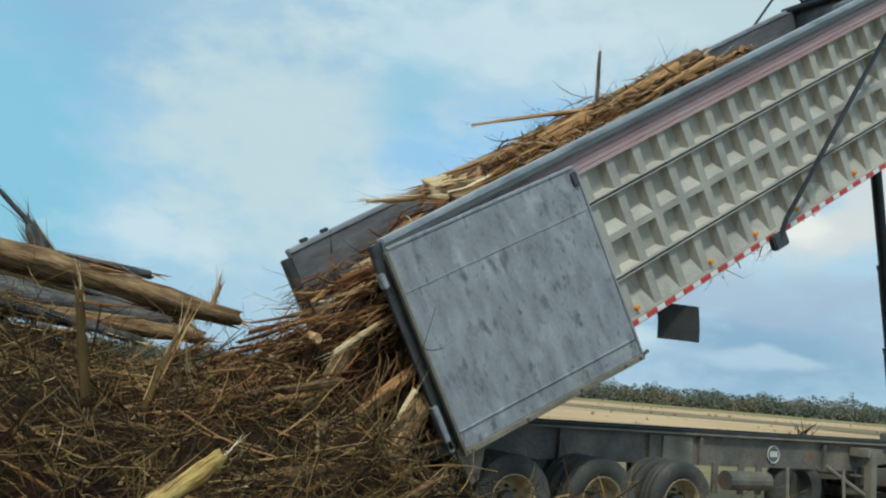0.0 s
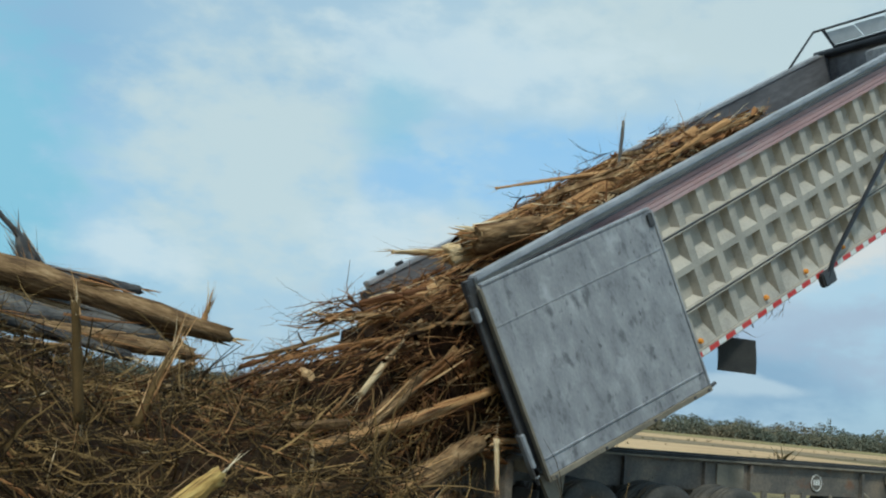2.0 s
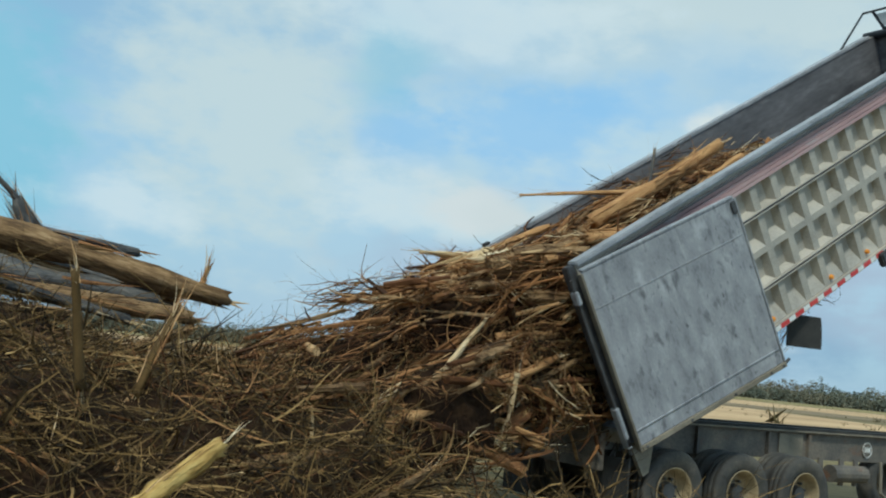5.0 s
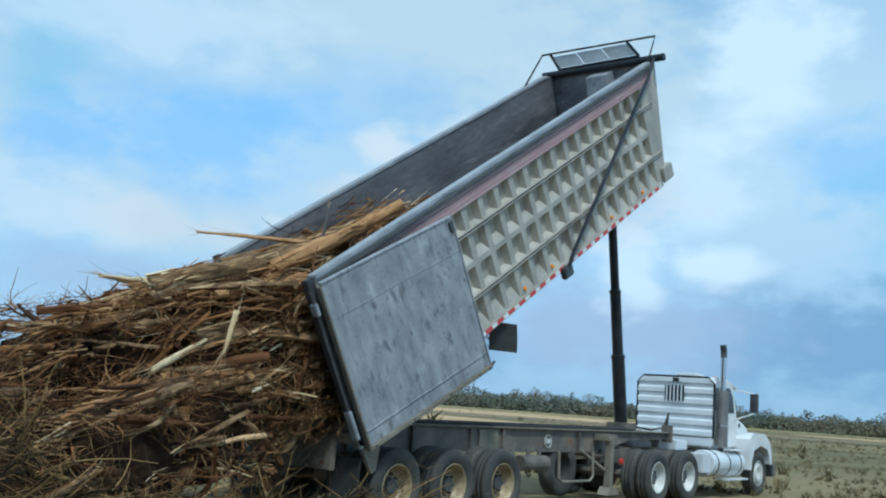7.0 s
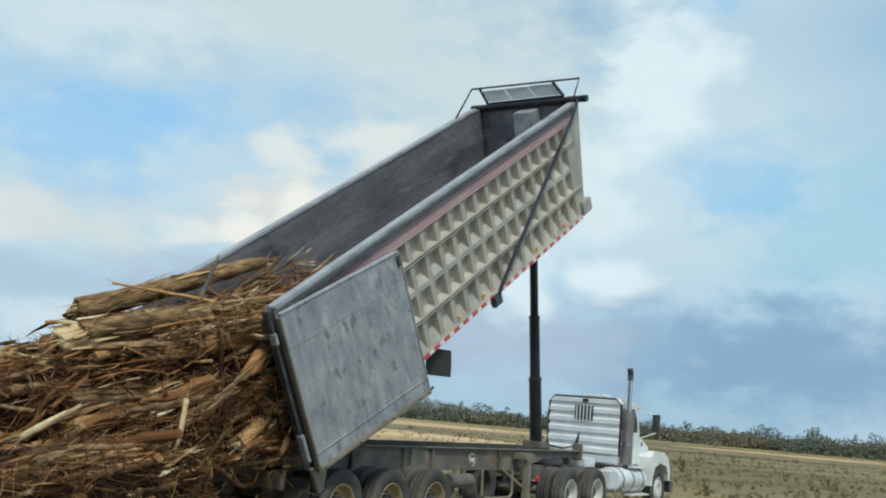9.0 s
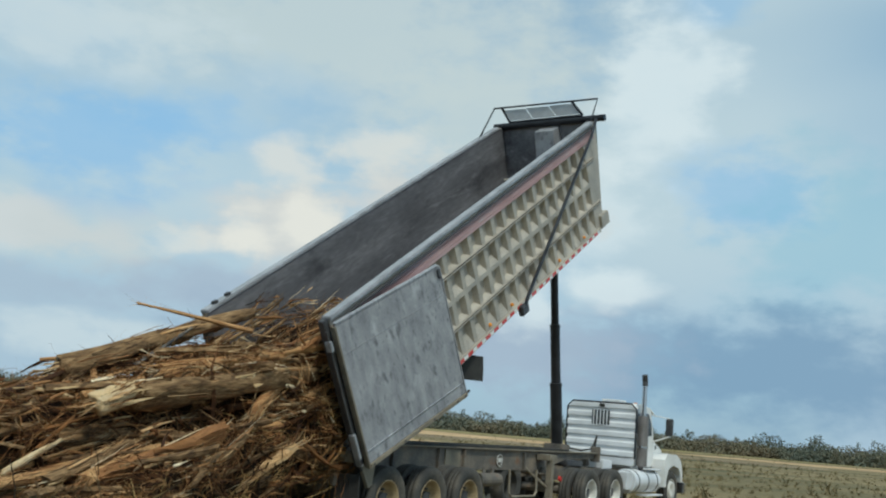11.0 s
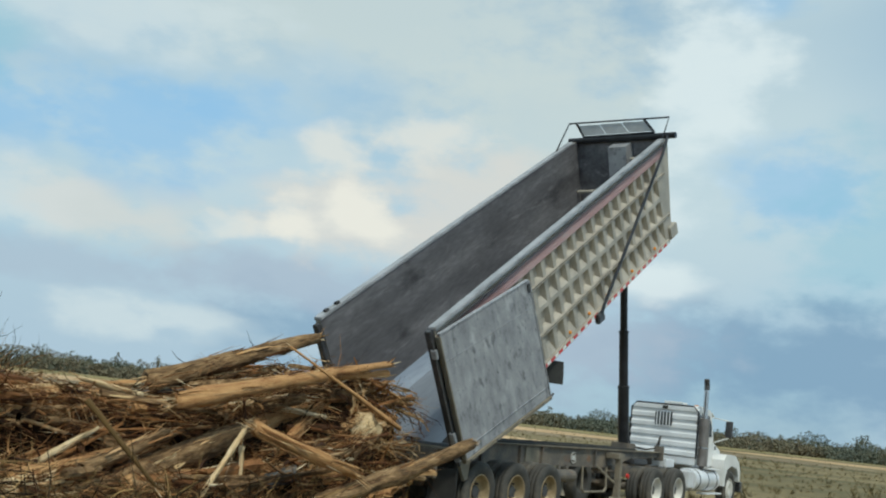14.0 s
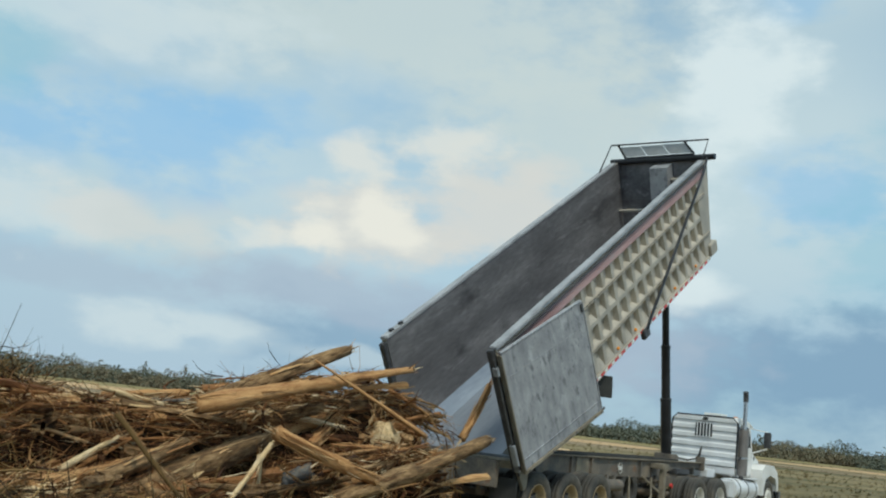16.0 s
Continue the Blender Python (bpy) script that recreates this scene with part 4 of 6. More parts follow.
    for y0_, y1_ in ((0.408, 0.418), (2.022, 2.032)):
        part("side_window", prism(bm_(), [(12.45, 1.86), (12.45, 2.44), (12.92, 2.44), (13.14, 2.20), (13.22, 1.88)], y0_, y1_), "glass_dark", cab, "dark door window")
        part("door_seam", prism(bm_(), [(12.36, 1.12), (12.36, 2.48), (12.375, 2.48), (12.375, 1.12)], y0_, y1_), "steel_dark", cab)
        part("rear_side_window", prism(bm_(), [(12.06, 1.90), (12.06, 2.42), (12.30, 2.42), (12.30, 1.90)], y0_, y1_), "glass_dark", cab)
    part("windscreen", hull(bm_(), [(13.20, 0.55, 2.44), (13.215, 0.55, 2.45), (13.20, 1.89, 2.44), (13.215, 1.89, 2.45), (13.43, 0.55, 1.93), (13.445, 0.55, 1.94), (13.43, 1.89, 1.93), (13.445, 1.89, 1.94)]), "glass_dark", cab)
    part("sun_visor", prism(bm_(), [(13.08, 2.55), (13.50, 2.44), (13.50, 2.47), (13.08, 2.60)], 0.46, 1.98), "white", cab)
    for y in (0.8, 1.2, 1.6):
        part("roof_light", box(bm_(), 12.9, 13.0, y - 0.05, y + 0.05, 2.655, 2.70, 0.01), "amber", cab)
    part("roof_pod", box(bm_(), 12.25, 12.75, 0.95, 1.5, 2.665, 2.73, 0.03), "white", cab)
    # hood and fenders
    bm = prism(bm_(), [(13.40, 0.95), (13.40, 1.86), (14.2, 1.76), (14.75, 1.58), (14.88, 1.30), (14.90, 0.80), (14.62, 0.78)], 0.66, 1.78)
    bmesh.ops.bevel(bm, geom=bm.edges[:], offset=0.06, segments=3, affect="EDGES")
    part("hood", bm, "white", tractor, "white sloping hood")
    for ya, yb in ((0.08, 0.70), (1.74, 2.36)):
        arch = [(13.40, 0.60), (13.40, 1.30), (13.60, 1.46), (14.35, 1.44), (14.72, 1.26), (14.86, 0.95), (14.86, 0.72)]
        inner = [(14.74, 0.72), (14.70, 0.90), (14.55, 1.08), (14.09, 1.16), (13.70, 1.05), (13.56, 0.80), (13.54, 0.60)]
        bm = prism(bm_(), arch + inner, ya, yb)
        bmesh.ops.triangulate(bm, faces=[f for f in bm.faces if len(f.verts) > 4])
        part("fender", bm, "white", tractor, "white front fender")
    part("bumper", box(bm_(), 14.92, 15.12, 0.05, 2.39, 0.42, 0.72, 0.03), "chrome", tractor)
    part("headlamp", box(bm_(), 14.86, 14.90, 0.25, 0.50, 0.98, 1.12, 0.01), "alu", tractor)
    part("fender_badge", lathe(bm_(), [(-0.012, 0.0001), (-0.010, 0.055), (0.0, 0.06)], 14, (13.52, 0.405, 1.60)), "steel_dark", tractor)
    # exhaust
    ex = part("exhaust_stack", tube(bm_(), [(12.08, 0.24, 2.28), (12.08, 0.24, 3.18), (12.05, 0.24, 3.34)], 0.065, 14), "chrome", tractor, "chrome exhaust stack")
    part("stack_tip", tube(bm_(), [(12.08, 0.24, 3.10), (12.08, 0.24, 3.22), (12.03, 0.24, 3.38)], 0.072, 14), "steel_dark", ex)
    part("muffler", tube(bm_(), [(12.08, 0.24, 1.10), (12.08, 0.24, 2.34)], 0.135, 18), "shield", ex, "sooty perforated muffler shield")
    part("muffler_strap", tube(bm_(), [(12.08, 0.24, 1.55), (12.08, 0.24, 1.60)], 0.142, 18), "chrome", ex)
    part("exhaust_elbow", tube(bm_(), [(12.08, 0.24, 1.10), (12.06, 0.30, 0.92), (11.9, 0.6, 0.85)], 0.07, 10), "steel_dark", ex)
    # tank, steps, mirrors
    tank = part("fuel_tank", tube(bm_(), [(11.30, 0.36, 0.74), (13.10, 0.36, 0.74)], 0.29, 26), "alu", tractor, "polished aluminium fuel tank", smooth=False)
    for x in (11.55, 12.2, 12.85):
        part("tank_strap", tube(bm_(), [(x, 0.36, 0.74), (x + 0.05, 0.36, 0.74)], 0.298, 26), "steel_dark", tank)
    part("step", box(bm_(), 12.1, 13.3, 0.06, 0.36, 0.38, 0.42, 0.01), "alu", tractor)
    part("step", box(bm_(), 12.3, 13.2, 0.10, 0.40, 1.02, 1.05, 0.01), "alu", tractor)
    part("battery_box", box(bm_(), 10.85, 11.26, 0.14, 0.62, 0.55, 0.96, 0.02), "alu", tractor)
    for y, s in ((0.0, 1), (2.44, -1)):
        mir = part("mirror", box(bm_(), 13.36, 13.42, y - 0.10, y + 0.10, 1.92, 2.36, 0.02), "steel_dark", tractor, "dark west-coast mirror")
        part("mirror_arm", tube(bm_(), [(13.30, 0.44 if s > 0 else 2.0, 1.72), (13.38, y, 1.90)], 0.018, 6), "white", mir)
        part("mirror_arm", tube(bm_(), [(13.20, 0.44 if s > 0 else 2.0, 2.42), (13.38, y, 2.36)], 0.014, 6), "white", mir)
    part("grab_rail", tube(bm_(), [(12.40, 0.37, 1.2), (12.40, 0.37, 2.0)], 0.016, 6), "chrome", tractor)
    return tractor


TRAILER, BODY = make_trailer()
TRACTOR = make_tractor()


# ---------------------------------------------------------------- wood debris
SLOTS = ["root", "wood", "pale", "bark", "weed", "core_shade", "grey_bark", "yellow_wood"]


class Heap:
    """Collects loose pieces into one mesh."""

    def __init__(self, seed):
        self.rng = np.random.default_rng(seed)
        self.v, self.f, self.m, self.count = [], [], [], 0

    def add(self, verts, faces, slot):
        self.v.append(verts)
        self.f += [tuple(i + self.count for i in q) for q in faces]
        self.m += [slot] * len(faces)
        self.count += len(verts)

    def bar(self, p, way, length, r, slot, bend=0.1, sides=4, seg=4, flat=1.0, tip=0.3, butt=0.8, ragged=0.0):
        """A tapering, crooked stick, root or split slat that starts at p and runs along way."""
        g = self.rng
        d = np.asarray(way, float)
        d = d / (np.linalg.norm(d) + 1e-9)
        a = np.cross(d, g.normal(size=3))
        a /= np.linalg.norm(a) + 1e-9
        b = np.cross(d, a)
        ts = np.linspace(0, 1, seg + 1)
        wob = g.normal(size=(seg + 1, 2)) * bend * length * 0.35
        wob = np.cumsum(wob, 0) / seg
        arch = g.normal(size=2) * bend * length
        ang = np.arange(sides) * 2 * math.pi / sides + g.uniform(0, 6)
        rad = r * (butt + (1 - butt) * np.sin(ts * math.pi * 0.5 + 0.8)) * (1 - (1 - tip) * ts ** 1.5)
        rad = rad * (1 + g.normal(size=seg + 1) * 0.10)
        c = p + d * (ts * length)[:, None] + a * (wob[:, :1] + (arch[0] * ts * ts)[:, None]) + b * (wob[:, 1:] + (arch[1] * ts * ts)[:, None])
        off = a * (np.cos(ang) * 1.0)[:, None] + b * (np.sin(ang) * flat)[:, None]
        ring = c[:, None, :] + off[None] * rad[:, None, None]
        if sides > 5:
            ring = ring + g.normal(size=ring.shape) * r * 0.09 + (off * (g.normal(size=sides) * 0.13)[:, None])[None] * rad[:, None, None]
        if ragged:
            ring[-1] += d * (g.uniform(-1, 1, size=sides) * ragged)[:, None]
            ring[0] += d * (g.uniform(-1, 1, size=sides) * ragged)[:, None]
        v = ring.reshape(-1, 3)
        f = []
        for i in range(seg):
            for j in range(sides):
                k = (j + 1) % sides
                f.append((i * sides + j, i * sides + k, (i + 1) * sides + k, (i + 1) * sides + j))
        f.append(tuple(range(sides))[::-1])
        f.append(tuple(seg * sides + j for j in range(sides)))
        self.add(v, f, slot)
        return c

    def root(self, p, way, size=1.0, weed=0.28):
        """A thin crooked root or twig, often forked."""
        g = self.rng
        L = g.uniform(0.18, 0.75) * size
        slot = 4 if g.random() < weed else 0
        r = 0.003 + 0.010 * g.random() ** 2.2 * size
        c = self.bar(p, way, L, r, slot, g.uniform(0.15, 0.5), 3, 5, tip=0.35)
        for _ in range(g.integers(0, 3)):
            k = g.integers(1, 5)
            self.bar(c[k], np.asarray(way) * 0.6 + g.normal(size=3) * 0.7, L * g.uniform(0.25, 0.6), r * 0.6, slot, 0.4, 3, 3, tip=0.3)

    def slat(self, p, way, size=1.0, pale=0.22):
        """A torn sliver of wood, thick in the middle and sharp at the ends."""
        g = self.rng
        L = g.uniform(0.14, 0.62) * size
        x = g.random()
        slot = 2 if x < pale else 1 if x < 0.7 else 3
        self.bar(p, way, L, (0.005 + 0.022 * g.random() ** 2.5) * size ** 0.5, slot, 0.12, 5, 3, flat=g.uniform(0.2, 0.7), tip=g.uniform(0.05, 0.6), butt=g.uniform(0.3, 1.0), ragged=0.05)

    def log(self, p, way, length, r, slot=3, splinters=10, bend=0.03, tip=0.8, fibres=None):
        """A rough trunk; its torn fibres go into a heap of their own if one is given."""
        g = self.rng
        loose = fibres or self
        c = self.bar(p, way, length, r, slot, bend, 10, 9, tip=tip, butt=0.95, ragged=r * 0.5)
        d = np.asarray(way, float) / np.linalg.norm(way)
        for end in (0, -1):
            for _ in range(splinters):
                o = g.normal(size=3)
                o -= d * o.dot(d)
                o *= r * 0.55 * g.random() ** 0.5 / (np.linalg.norm(o) + 1e-9) * (tip if end else 1)
                loose.bar(c[end] + o - d * (0.1 if end else -0.1), d * (1 if end else -1) + g.normal(size=3) * 0.12, g.uniform(0.15, 0.42), r * 0.16, 1 if g.random() < 0.6 else 2, 0.08, 4, 2, flat=0.4, tip=0.05)
        # torn strips and fibres along the trunk where bark is gone
        for k in range(splinters * 4):
            t = g.integers(0, len(c) - 3)
            o = g.normal(size=3)
            o -= d * o.dot(d)
            o *= r * 0.96 * (1 - (1 - tip) * (t / len(c)) ** 1.5) / (np.linalg.norm(o) + 1e-9)
            fine = k >= splinters
            loose.bar(c[t] + o, c[t + 2] - c[t] + o * g.uniform(-0.1, 0.35), g.uniform(0.2, 0.8) * min(length, 1.2), r * (g.uniform(0.03, 0.10) if fine else g.uniform(0.10, 0.26)), (1, 3, 0, 3)[g.integers(0, 4)] if fine else 1 if g.random() < 0.8 else 2, 0.08, 4, 3, flat=0.35, tip=0.1, butt=0.4)
        return c

    def mesh(self, name):
        me = bpy.data.meshes.new(name)
        v = np.concatenate(self.v)
        me.from_pydata([tuple(q) for q in v.tolist()], [], self.f)
        for k in SLOTS:
            me.materials.append(M[k])
        me.polygons.foreach_set("material_index", self.m)
        return me


def lump(heap, centre, size, seed, slot=5, n=18):
    """A rough core under the loose sticks, coloured near black as the shade in their gaps."""
    vs, fs = [], []
    for i in range(n + 1):
        th = math.pi * i / n
        for j in range(2 * n):
            ph = math.pi * j / n
            d = Vector((math.sin(th) * math.cos(ph), math.sin(th) * math.sin(ph), math.cos(th)))
            # between a ball and a block
            k = 1.0 / max(abs(d.x), abs(d.y), abs(d.z)) * 0.45 + 0.55
            q = k * (1 + 0.16 * noise.noise(d * 2.2 + Vector((seed, 0, 0))) + 0.12 * noise.noise(d * 6 + Vector((seed, 3, 0))))
            vs.append((centre[0] + d.x * q * size[0], centre[1] + d.y * q * size[1], centre[2] + d.z * q * size[2]))
    for i in range(n):
        for j in range(2 * n):
            k = (j + 1) % (2 * n)
            fs.append((i * 2 * n + j, (i + 1) * 2 * n + j, (i + 1) * 2 * n + k, i * 2 * n + k))
    heap.add(np.array(vs), fs, slot)


# ------------------------------------------------ the load, which slides out in rigid masses
def make_mass(seed, half, roots, slats, logs, wall=None, foot=-1.12):
    """A tangled block of roots and split wood, half-sizes in half; long pieces lie along x. wall: it must keep within this width."""
    h = Heap(seed)
    g = h.rng
    hx, hy, hz = half
    # near-black core, so that gaps in the tangle look shaded
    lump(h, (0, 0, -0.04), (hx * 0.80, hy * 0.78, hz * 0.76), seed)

    def surface(k=1.0):
        side = g.random()
        p = g.uniform(-1, 1, size=3)
        flat = np.array([1.2, 0.8, 0.10])
        if side < 0.36:
            p[2] = g.uniform(0.78, 1.0)
        elif side < 0.74:
            p[1] = -g.uniform(0.80, 1.0)
            flat = np.array([1.1, 0.30, 0.65])
        elif side < 0.80:
            p[1] = g.uniform(0.8, 1.0)
        else:
            p[0] = g.choice([-1, 1], p=[0.75, 0.25]) * g.uniform(0.7, 1.0)
            flat = np.array([0.6, 0.9, 0.7])
        p *= 1 - 0.14 * (abs(p[0]) ** 4 * abs(p[2]) ** 4)
        q = p * np.array([hx, hy, hz]) * k
        q[2] += 0.10 * noise.noise((q[0] * 1.6 + seed, q[1] * 1.6, 0)) * hz
        return q, flat

    # roots hang together in wads that share a way
    for _ in range(roots // 8):
        q, flat = surface(0.97)
        way = g.normal(size=3) * flat + np.array([-0.1, 0, -0.12])
        way /= np.linalg.norm(way)
        long = g.uniform(0.6, 1.35)
        for _ in range(g.integers(5, 15)):
            d = way + g.normal(size=3) * 0.34
            o = g.normal(size=3) * 0.10
            if q[2] > 0.6 * hz:
                d[2] *= 0.15
                o[2] = -abs(o[2]) * 0.8
            # more of the darker stems low down: the overhang's shade, put into colour
            h.root(q + o, d, min(long, 0.8) if q[2] > 0.6 * hz else long, 0.15 if q[2] > 0.2 * hz else 0.6)
    # crooked limbs with forks, half buried
    for _ in range(roots // 16):
        q, flat = surface(0.93)
        d = g.normal(size=3) * flat * np.array([1.4, 0.8, 0.6 if q[2] < 0.5 * hz else 0.3])
        L = g.uniform(0.45, 1.5)
        d /= np.linalg.norm(d)
        d[2] = math.copysign(min(abs(d[2]), max(0.0, 0.9 * hz - q[2]) / (0.5 * L)), d[2])
        r = 0.014 + 0.040 * g.random() ** 1.8
        x = g.random()
        slot = 0 if x < 0.45 else 3 if x < 0.82 else 1
        c = h.bar(q - d / np.linalg.norm(d) * L * 0.5, d, L, r, slot, g.uniform(0.12, 0.28) if q[2] < 0 else 0.05, 7, 8, tip=0.45, ragged=0.03)
        for _ in range(g.integers(1, 4)):
            h.bar(c[g.integers(2, 8)], d / np.linalg.norm(d) + g.normal(size=3) * np.array([0.7, 0.7, 0.6 if q[2] < 0 else 0.08]), L * g.uniform(0.2, 0.5), r * 0.55, slot, 0.3, 5, 4, tip=0.3)
    # clusters of torn fibres, parallel like a broken brush
    for _ in range(slats // 9):
        q, flat = surface(0.95)
        d = g.normal(size=3) * flat * np.array([1.5, 0.7, 0.8])
        d /= np.linalg.norm(d)
        for _ in range(g.integers(6, 16)):
            # more pale slivers towards the top, painting in its stronger light
            h.slat(q + g.normal(size=3) * 0.05, d + g.normal(size=3) * 0.10, g.uniform(0.5, 0.95), 0.30 if q[2] > 0.5 * hz else 0.10)
    for _ in range(slats // 3):
        q, flat = surface(0.96)
        # here too the lit top is made brighter by paler slats
        h.slat(q, g.normal(size=3) * flat * np.array([1.5, 0.7, 0.5 if q[2] < 0.6 * hz else 0.1]), 0.95, 0.34 if q[2] > 0.6 * hz else 0.16)
    for _ in range(logs):
        q, flat = surface(0.84)
        L = g.uniform(0.6, 1.9)
        d = np.array([1.0, g.normal() * 0.25, g.normal() * (0.25 if q[2] < 0.5 * hz else 0.08)])
        x = g.random()
        h.log(q - d * L * 0.5, d, L, 0.018 + 0.085 * g.random() ** 2, 3 if x < 0.55 else 1 if x < 0.95 else 2, 8, 0.06, 0.6)
    if wall:
        for v in h.v:
            v[:, 1] = np.clip(v[:, 1], -wall, wall)
            v[:, 2] = np.maximum(v[:, 2], foot)
    return h


def slide(t):
    """How far the load has slid down the body."""
    return 0.40 * t + 0.009 * t * t


def along(rows, t):
    for (a, p), (b, q) in zip(rows, rows[1:]):
        if t <= b:
            return p + (q - p) * max(0.0, t - a) / (b - a)
    return rows[-1][1]


def truck_x(t):
    return along(TRUCK_ROWS, t)


def in_body(u, v, w, t):
    return pose(truck_x(t), 0, HINGE_Z, 0, -lift(t), 0) @ pose(u, v, w)


# the heap's top line along x, as it grows and sinks
TOPLINE = [
    (0.0, [(-2.5, 1.85), (-2.0, 2.14), (-1.0, 2.72), (0.3, 3.3)]),
    (1.5, [(-2.2, 1.75), (-1.4, 2.32), (0.0, 3.08), (0.9, 3.55)]),
    (3.5, [(-2.0, 1.78), (-0.8, 2.70), (0.7, 3.28), (1.5, 3.68)]),
    (7.0, [(-2.0, 1.85), (-0.7, 2.3), (0.6, 2.65), (2.1, 3.1), (4.0, 3.9)]),
    (11.0, [(-0.5, 1.65), (0.9, 1.75), (1.8, 2.02), (3.3, 2.42), (4.8, 2.72), (6.4, 2.95)]),
    (12.5, [(0.5, 1.65), (1.2, 1.6), (2.4, 1.75), (3.8, 2.12), (5.2, 2.46), (7.4, 2.6)]),
    (14.0, [(0.2, 1.75), (1.0, 1.70), (2.2, 1.68), (3.5, 1.92), (5.4, 2.35), (6.6, 2.15), (8.0, 1.3)]),
    (16.0, [(0.2, 1.75), (1.0, 1.70), (2.2, 1.68), (3.5, 1.92), (5.4, 2.32), (6.6, 2.10), (8.0, 1.3)]),
]


def top_line(x, t):
    return along([(a, along(p, x)) for a, p in TOPLINE], t)


MOVING = []


def heap_pose(x, y, t, hz, turn, tilt_share=0.8, drop=0.0):
    z = top_line(x, t) - hz - drop
    tilt = math.degrees(math.atan2(top_line(x + 0.5, t) - top_line(x - 0.5, t), 1.0))
    return pose(x, y, z, 0, -tilt * tilt_share, turn)


def ride_rows(u0, v, w, x_end, y_end, hz, turn, drop=0.0, exit_u=0.45, blend=1.3):
    """Rides in the body to the rear edge, then joins the heap and sinks with it."""
    t_exit = next((k * 0.05 for k in range(321) if u0 - slide(k * 0.05) <= exit_u), 16.0)
    rows = []
    for k in range(33):
        t = k * 0.5
        sag = max(0.0, min((t - 2.5) / 6.0, 1.0)) * (0.5 if u0 > 3.5 else 0.15)
        aboard = in_body(u0 - slide(t), v, w - sag, t)
        if t <= t_exit:
            rows.append((t, aboard))
            continue
        e = min((t - t_exit) / blend, 1.0)
        e = e * e * (3 - 2 * e)
        far = min((t - t_exit) / 4.0, 1.0)
        aside = max(0.0, min((t - t_exit - 1.6) / 3.0, 1.0))
        x0 = in_body(exit_u, v, w, t_exit).translation.x
        x = x0 + (x_end - x0) * far
        rows.append((t, aboard.lerp(heap_pose(x, v + (y_end - v) * aside, t, hz, turn * far, drop=drop), e)))
    return rows


def make_load():
    for k, x in enumerate((0.30, 1.50, 2.75, 4.00, 5.25, 6.35)):
        top = (1.10, 1.12, 1.16, 1.20, 1.22, 1.18)[k]
        h = make_mass(20 + k, (0.90, 1.04, top), 560, 60 if k == 0 else 150, 4 if k == 0 else 16, 1.085, -1.12 if k < 3 else -0.72)
        ob = new("debris_mass", h.mesh("debris_mass"))
        tagged(ob, "tangled mass of torn roots and split orange wood", "wood debris", "sliding load of wood debris", "stuff")
        MOVING.append((ob, ride_rows(0.60 + 1.08 * k, 1.22, 1.48 + 0.02 * k - (0.40, 0.24, 0.06, 0, 0, 0)[k], x, 1.14, top + 0.02, 4 * (-1) ** k)))
    # lower masses that spill toward the near side
    for k in range(6):
        h = make_mass(40 + k, (0.82, 0.62, 0.70), 400, 30, 4, 0.66)
        ob = new("debris_mass", h.mesh("debris_mass"))
        tagged(ob, "spilled mass of brown roots and splinters", "wood debris", "sliding load of wood debris", "stuff")
        MOVING.append((ob, ride_rows(0.75 + 1.08 * k, 0.86, 1.0, -0.35 + 1.14 * k, -0.32 - 0.12 * (k % 2), 0.70, 8 * (-1) ** k, drop=0.80 + 0.1 * (k % 2), exit_u=0.15, blend=1.0)))
    # the slope already hanging out of the body at the start
    for k, (x, xe, y) in enumerate(((-1.00, -0.75, 0.95), (-2.30, -1.20, 0.0), (-2.4, -1.6, 0.4))):
        hz = (1.0, 0.75, 0.8)[k]
        h = make_mass(60 + k, (0.95, (0.85, 0.6, 0.9)[k], hz), 640, 40, 3, (0.92, 0.8, 1.1)[k])
        ob = new("debris_mass", h.mesh("debris_mass"))
        tagged(ob, "sloping mass of orange roots below the open body", "wood debris", "sliding load of wood debris", "stuff")
        MOVING.append((ob, [(t, heap_pose(x + (xe - x) * t / 16, y, t, hz, 5 * k, drop=(0.30, 0.80, 0.25)[k])) for t in (0, 1, 2, 3.5, 5, 7, 9, 11, 12.5, 14, 16)]))


# ------------------------------------------------ the old heap, which lies still
def heap_height(x, y):
    if x > 0.4:
        fx = max(0.0, 1 - ((x - 0.4) / 1.0) ** 2)
    else:
        fx = 1.0
    ridge = 1.50 + 0.18 * noise.noise((x * 0.6, y * 0.6, 2.0)) + 0.16 * noise.noise((x * 1.9, y * 1.9, 5.0))
    # near slope falls to the ground towards the camera, far slope behind
    yc = 1.0
    w = 3.6 if y < yc else 4.2
    d = abs(y - yc) / w
    fy = max(0.0, 1 - d ** 2.2)
    # leave the trailer's own track free
    clear = 1.0
    if x > -1.4:
        inside = max(0.0, min(1.0, (x + 1.4) / 1.1))
        clear = 1 - inside * (1.0 if -1.0 < y < 3.2 else max(0.0, 1 - (min(abs(y + 1.0), abs(y - 3.2))) / 1.2))
    stack = 1.05 * math.exp(-((x + 5.2) / 2.0) ** 2 - ((y - 2.9) / 1.2) ** 2)
    # low skirt of spilled roots beside the trailer's track
    skirt = 0.62 * math.exp(-((y + 2.0) / 0.6) ** 2) * max(0.0, min(1.0, (3.0 - x) / 0.8))
    return max((ridge * fy + stack) * fx * clear, skirt)


